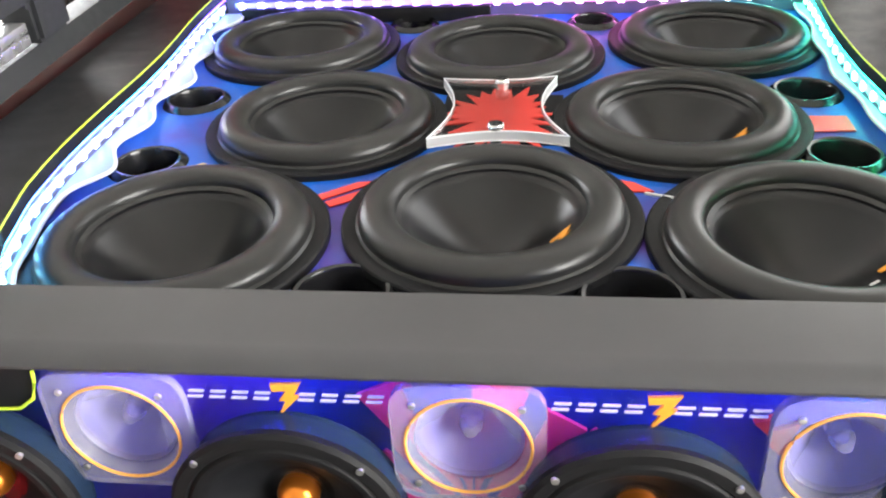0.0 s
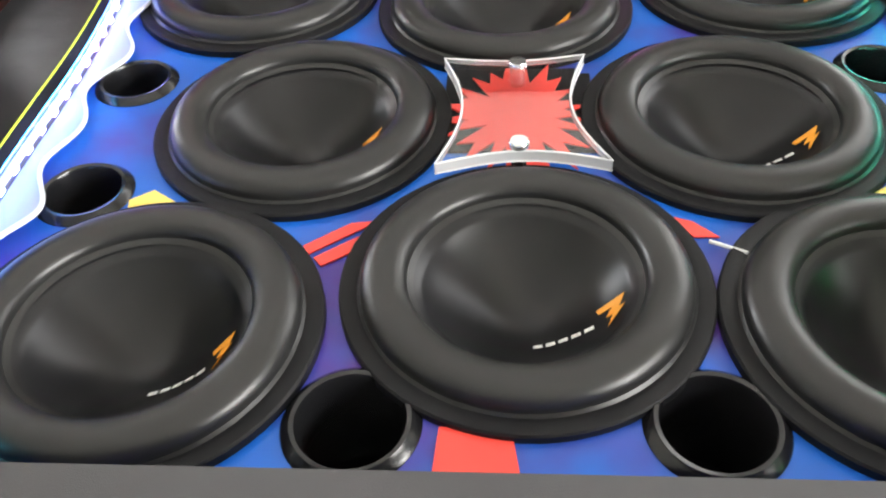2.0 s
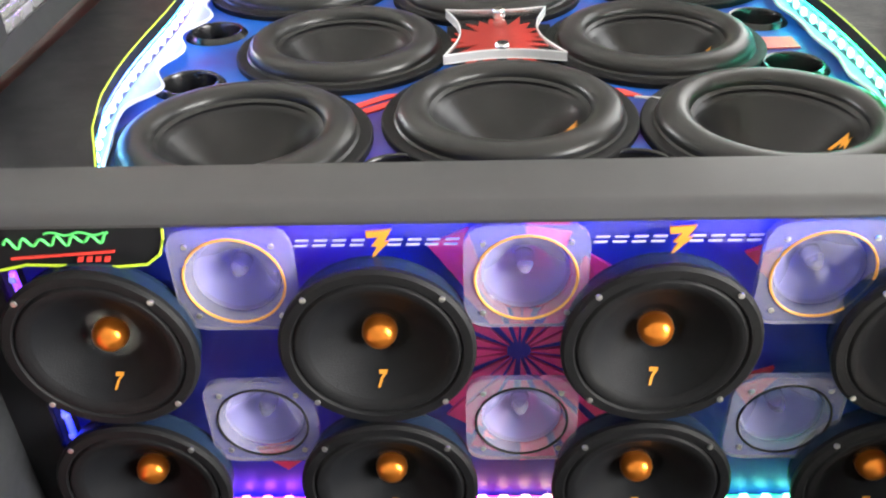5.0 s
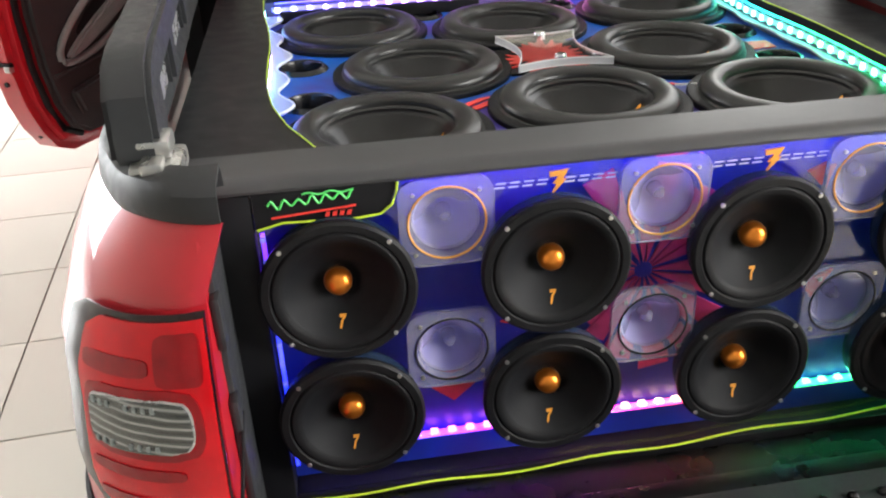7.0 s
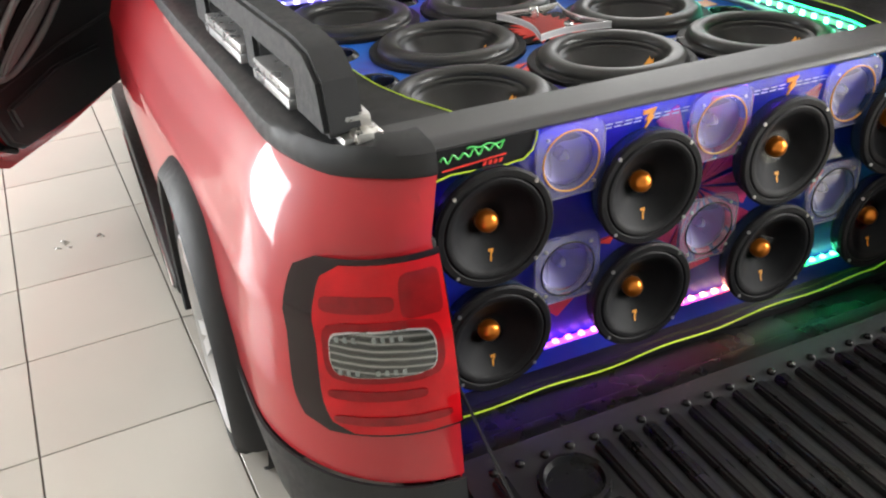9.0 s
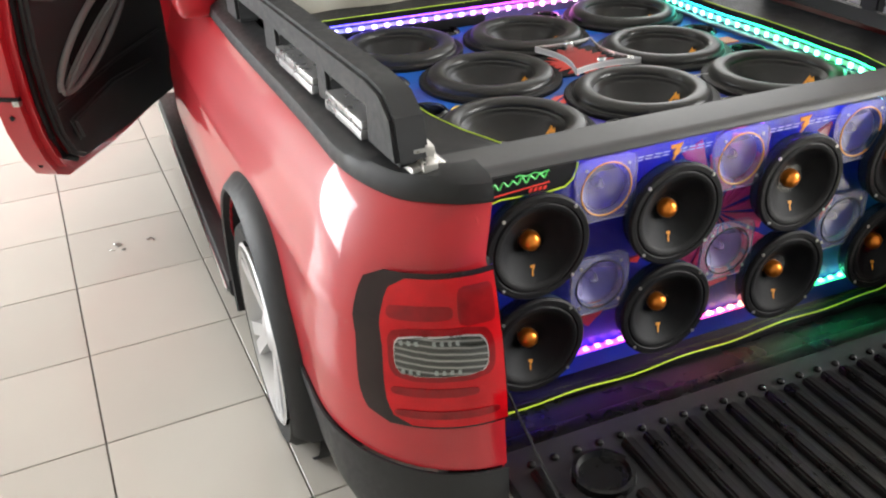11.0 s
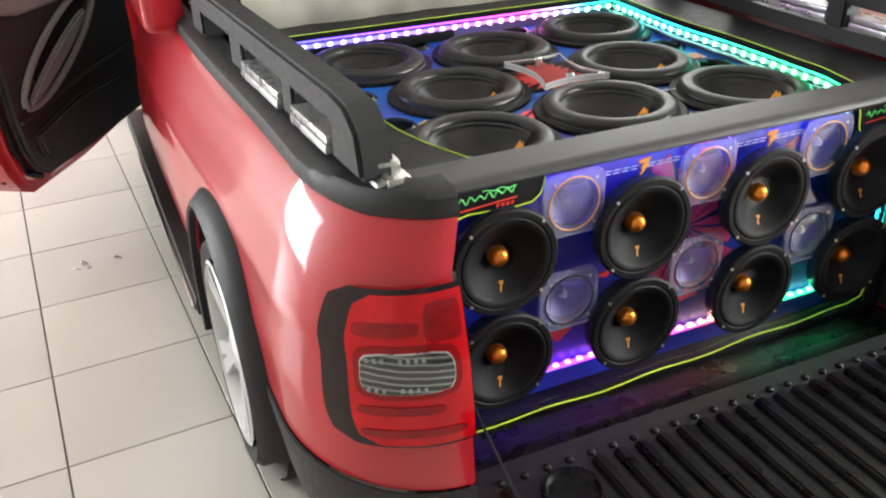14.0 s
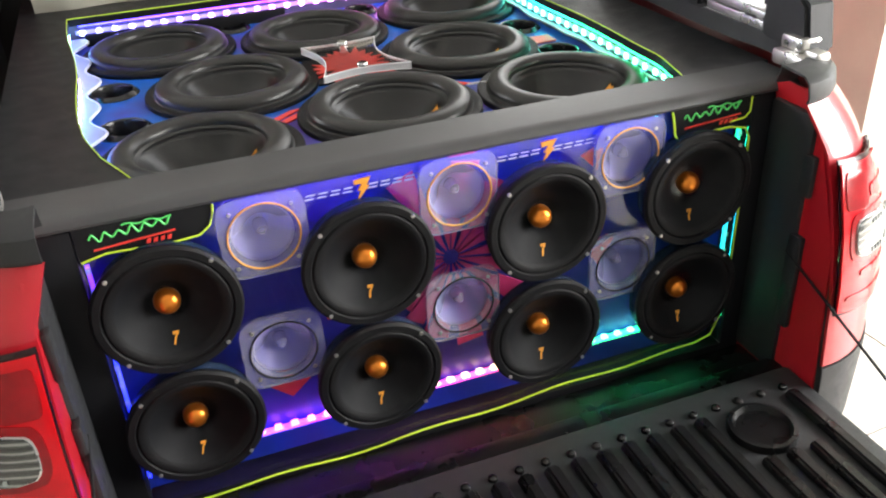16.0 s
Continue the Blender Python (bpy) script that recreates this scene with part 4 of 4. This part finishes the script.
part("gate_edge", box(-0.625, 0.625, -0.70, -0.665, 0.425, 0.436, 0.005), LINER, gate)
for x in (-0.625, 0.625):
    part("gate_cable", tube([(x, -0.11, 0.66), (x * 1.005, -0.40, 0.545), (x * 1.01, -0.62, 0.445)], 0.0028, 6), GASKET, truck, "thin black tailgate cable")

# cab
part("quarter_panel", box(-0.925, -0.80, 1.40, 2.045, 0.945, 1.46, 0.035, 3), RED_PAINT, truck, "red cab quarter panel")
part("quarter_panel", box(0.80, 0.875, 1.46, 3.0, 0.30, 1.05, 0.02), RED_PAINT, truck, "red cab side")
# solid block: black seats and the cab's shade merged into one dark colour
part("cab_shade_block", box(-0.78, 0.78, 1.47, 3.3, 0.22, 1.02, 0.02), DARK_INSIDE, truck, "solid near-black block for the cab's black seats and shade")
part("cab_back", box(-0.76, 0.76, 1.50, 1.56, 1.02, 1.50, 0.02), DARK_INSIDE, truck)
part("front_fender", box(-0.87, 0.87, 3.0, 4.0, 0.25, 0.95, 0.06), RED_PAINT, truck, "red front body")
part("cab_roof", box(-0.62, 0.62, 1.6, 3.0, 1.46, 1.52, 0.03), RED_PAINT, truck)

# open door
door_m = Matrix.Translation((-0.93, 2.78, 0)) @ Matrix.Rotation(math.atan2(-0.90, -0.53), 4, "Z")
skin = [(0.0, 0.30), (0.0, 1.03), (1.00, 1.03), (1.045, 0.98), (1.075, 0.86), (1.08, 0.66), (1.055, 0.50), (1.02, 0.40), (0.97, 0.32), (0.90, 0.285), (0.50, 0.275)]
door = part("door", prism(skin, "Y", -0.095, 0.045, 0.028), RED_PAINT, truck, "open red front door", m=door_m)
card = [(0.02, 0.33), (0.02, 1.03), (0.955, 1.03), (0.985, 0.96), (1.005, 0.80), (1.0, 0.62), (0.975, 0.48), (0.93, 0.385), (0.86, 0.345), (0.45, 0.33)]
part("door_card", prism(card, "Y", 0.044, 0.085, 0.014), TRIM, door, "black moulded door trim")
top_trim = [(0.03, 0.945), (0.03, 1.045), (0.955, 1.045), (0.975, 0.955), (0.86, 0.925), (0.50, 0.915)]
part("door_top_trim", prism(top_trim, "Y", 0.084, 0.110, 0.010), TRIM_GREY, door, "grey upper door trim")


def oval(cx, cz, a, b, lean, n=28):
    c, d = math.cos(lean), math.sin(lean)
    return [(cx + a * math.cos(2 * math.pi * k / n) * c - b * math.sin(2 * math.pi * k / n) * d, cz + a * math.cos(2 * math.pi * k / n) * d + b * math.sin(2 * math.pi * k / n) * c) for k in range(n)]


part("armrest", tube([(x, 0.096, z) for x, z in oval(0.63, 0.765, 0.33, 0.085, -0.42)], 0.013, 8, True), TRIM_GREY, door, "grey oval door pull")
part("pull_pad", prism(oval(0.66, 0.735, 0.27, 0.030, -0.42), "Y", 0.084, 0.112, 0.008), TRIM_GREY, door, "grey armrest pad")
# flat near-black oval paints the shade of the hollow behind the pull
part("grip_shade_patch", prism(oval(0.60, 0.79, 0.25, 0.045, -0.42), "Y", 0.084, 0.089), DARK_INSIDE, door, smooth=False)
part("pocket", prism([(0.25, 0.40), (0.25, 0.54), (0.60, 0.56), (0.93, 0.52), (0.90, 0.43), (0.80, 0.39)], "Y", 0.084, 0.115, 0.012), TRIM, door, "moulded door pocket")
part("card_crease", tube([(0.10, 0.088, 0.62), (0.50, 0.090, 0.615), (0.97, 0.088, 0.58)], 0.008, 6), TRIM, door)
for x, y, z, r in ((1.083, -0.030, 0.735, 0.010), (1.072, -0.026, 0.575, 0.009), (1.0, -0.02, 0.37, 0.011)):
    part("edge_hole", lathe([(r, -0.004), (r, 0.003), (0, 0.003)], 16, "X", centre=(x - 0.002, y, z)), GASKET, door)
part("latch", box(1.070, 1.088, -0.045, 0.030, 0.640, 0.655, 0.003), GASKET, door)
part("latch", box(1.072, 1.092, 0.005, 0.030, 0.625, 0.645, 0.003), STEEL, door)
part("rubber_seal", tube([(x + 0.02, 0.050, z) for x, z in card[2:9]], 0.012, 8), GASKET, door, "black rubber door seal")
part("door_glass", box(0.08, 0.96, -0.02, -0.014, 1.03, 1.40), GLASS, door, smooth=False)
part("window_frame", prism([(0.955, 1.02), (1.045, 1.02), (0.99, 1.46), (0.90, 1.46)], "Y", -0.060, 0.045, 0.018), RED_PAINT, door, "red window frame")

# rolled cover behind the cab
tarp_rows = []
for i in range(14):
    a = math.radians(-60 + 210 * i / 13)
    tarp_rows.append([(-0.66 + 1.32 * k / 60, 1.36 - 0.11 * math.cos(a) * (1 + 0.18 * noise.noise((k * 0.16, i * 0.3, 0))), 1.0 + 0.13 * math.sin(a) + 0.022 * noise.noise((k * 0.22, i * 0.5, 4))) for k in range(61)])
tagged(part("tarpaulin", thick(sheet(tarp_rows), 0.004), CANVAS), "crumpled grey-beige tarpaulin rolled up behind the cab", "cover")

# ------------------------------------------------------------------ floor tiles
turn = Matrix.Rotation(radians(TILE_TURN), 4, "Z")
origin = Vector((-1.384, 0.731, 0))
tb = box(0.0025, TILE_X - 0.0025, 0.0025, TILE_Y - 0.0025, -0.008, 0.0, 0.0012, 1)
first = part("tile", tb, TILE, floor, m=Matrix.Translation(origin) @ turn, smooth=False)
for i in range(-8, 9):
    for j in range(-7, 10):
        if (i, j) == (0, 0):
            continue
        t = bpy.data.objects.new("tile", first.data)
        scene.collection.objects.link(t)
        t.parent = floor
        t.matrix_local = Matrix.Translation(origin) @ turn @ Matrix.Translation((i * TILE_X, j * TILE_Y, 0))
verts, faces = [], []
for i in range(-14, 16):
    for j in range(-14, 20):
        if -8 <= i < 9 and -7 <= j < 10:
            continue
        n = len(verts)
        for dx, dy in ((0.003, 0.003), (TILE_X - 0.003, 0.003), (TILE_X - 0.003, TILE_Y - 0.003), (0.003, TILE_Y - 0.003)):
            p = turn @ Vector((i * TILE_X + dx, j * TILE_Y + dy, 0)) + origin
            verts.append((p.x, p.y, 0))
        for k in range(4):
            verts.append((verts[n + k][0], verts[n + k][1], -0.008))
        faces += [(n, n + 1, n + 2, n + 3)] + [(n + k, n + 4 + k, n + 4 + (k + 1) % 4, n + (k + 1) % 4) for k in range(4)]
me = bpy.data.meshes.new("far_tiles")
me.from_pydata(verts, [], faces)
me.materials.append(TILE)
far = new("far_tiles", me)
far.parent = floor
tagged(far, kind="stuff")

# scraps on the floor
rnd = random.Random(21)
for k in range(7):
    x, y = -1.20 + rnd.uniform(-0.09, 0.09), 1.88 + rnd.uniform(-0.04, 0.04)
    w, d = rnd.uniform(0.006, 0.018), rnd.uniform(0.003, 0.008)
    scrap = part("scrap", box(-w, w, -d, d, 0, 0.003, 0.001, 1), STEEL, m=pose(x, y, 0.0002, 0, 0, rnd.uniform(0, 180)))
    tagged(scrap, "small grey scrap lying on the tiles", "scrap", "scraps on the floor")
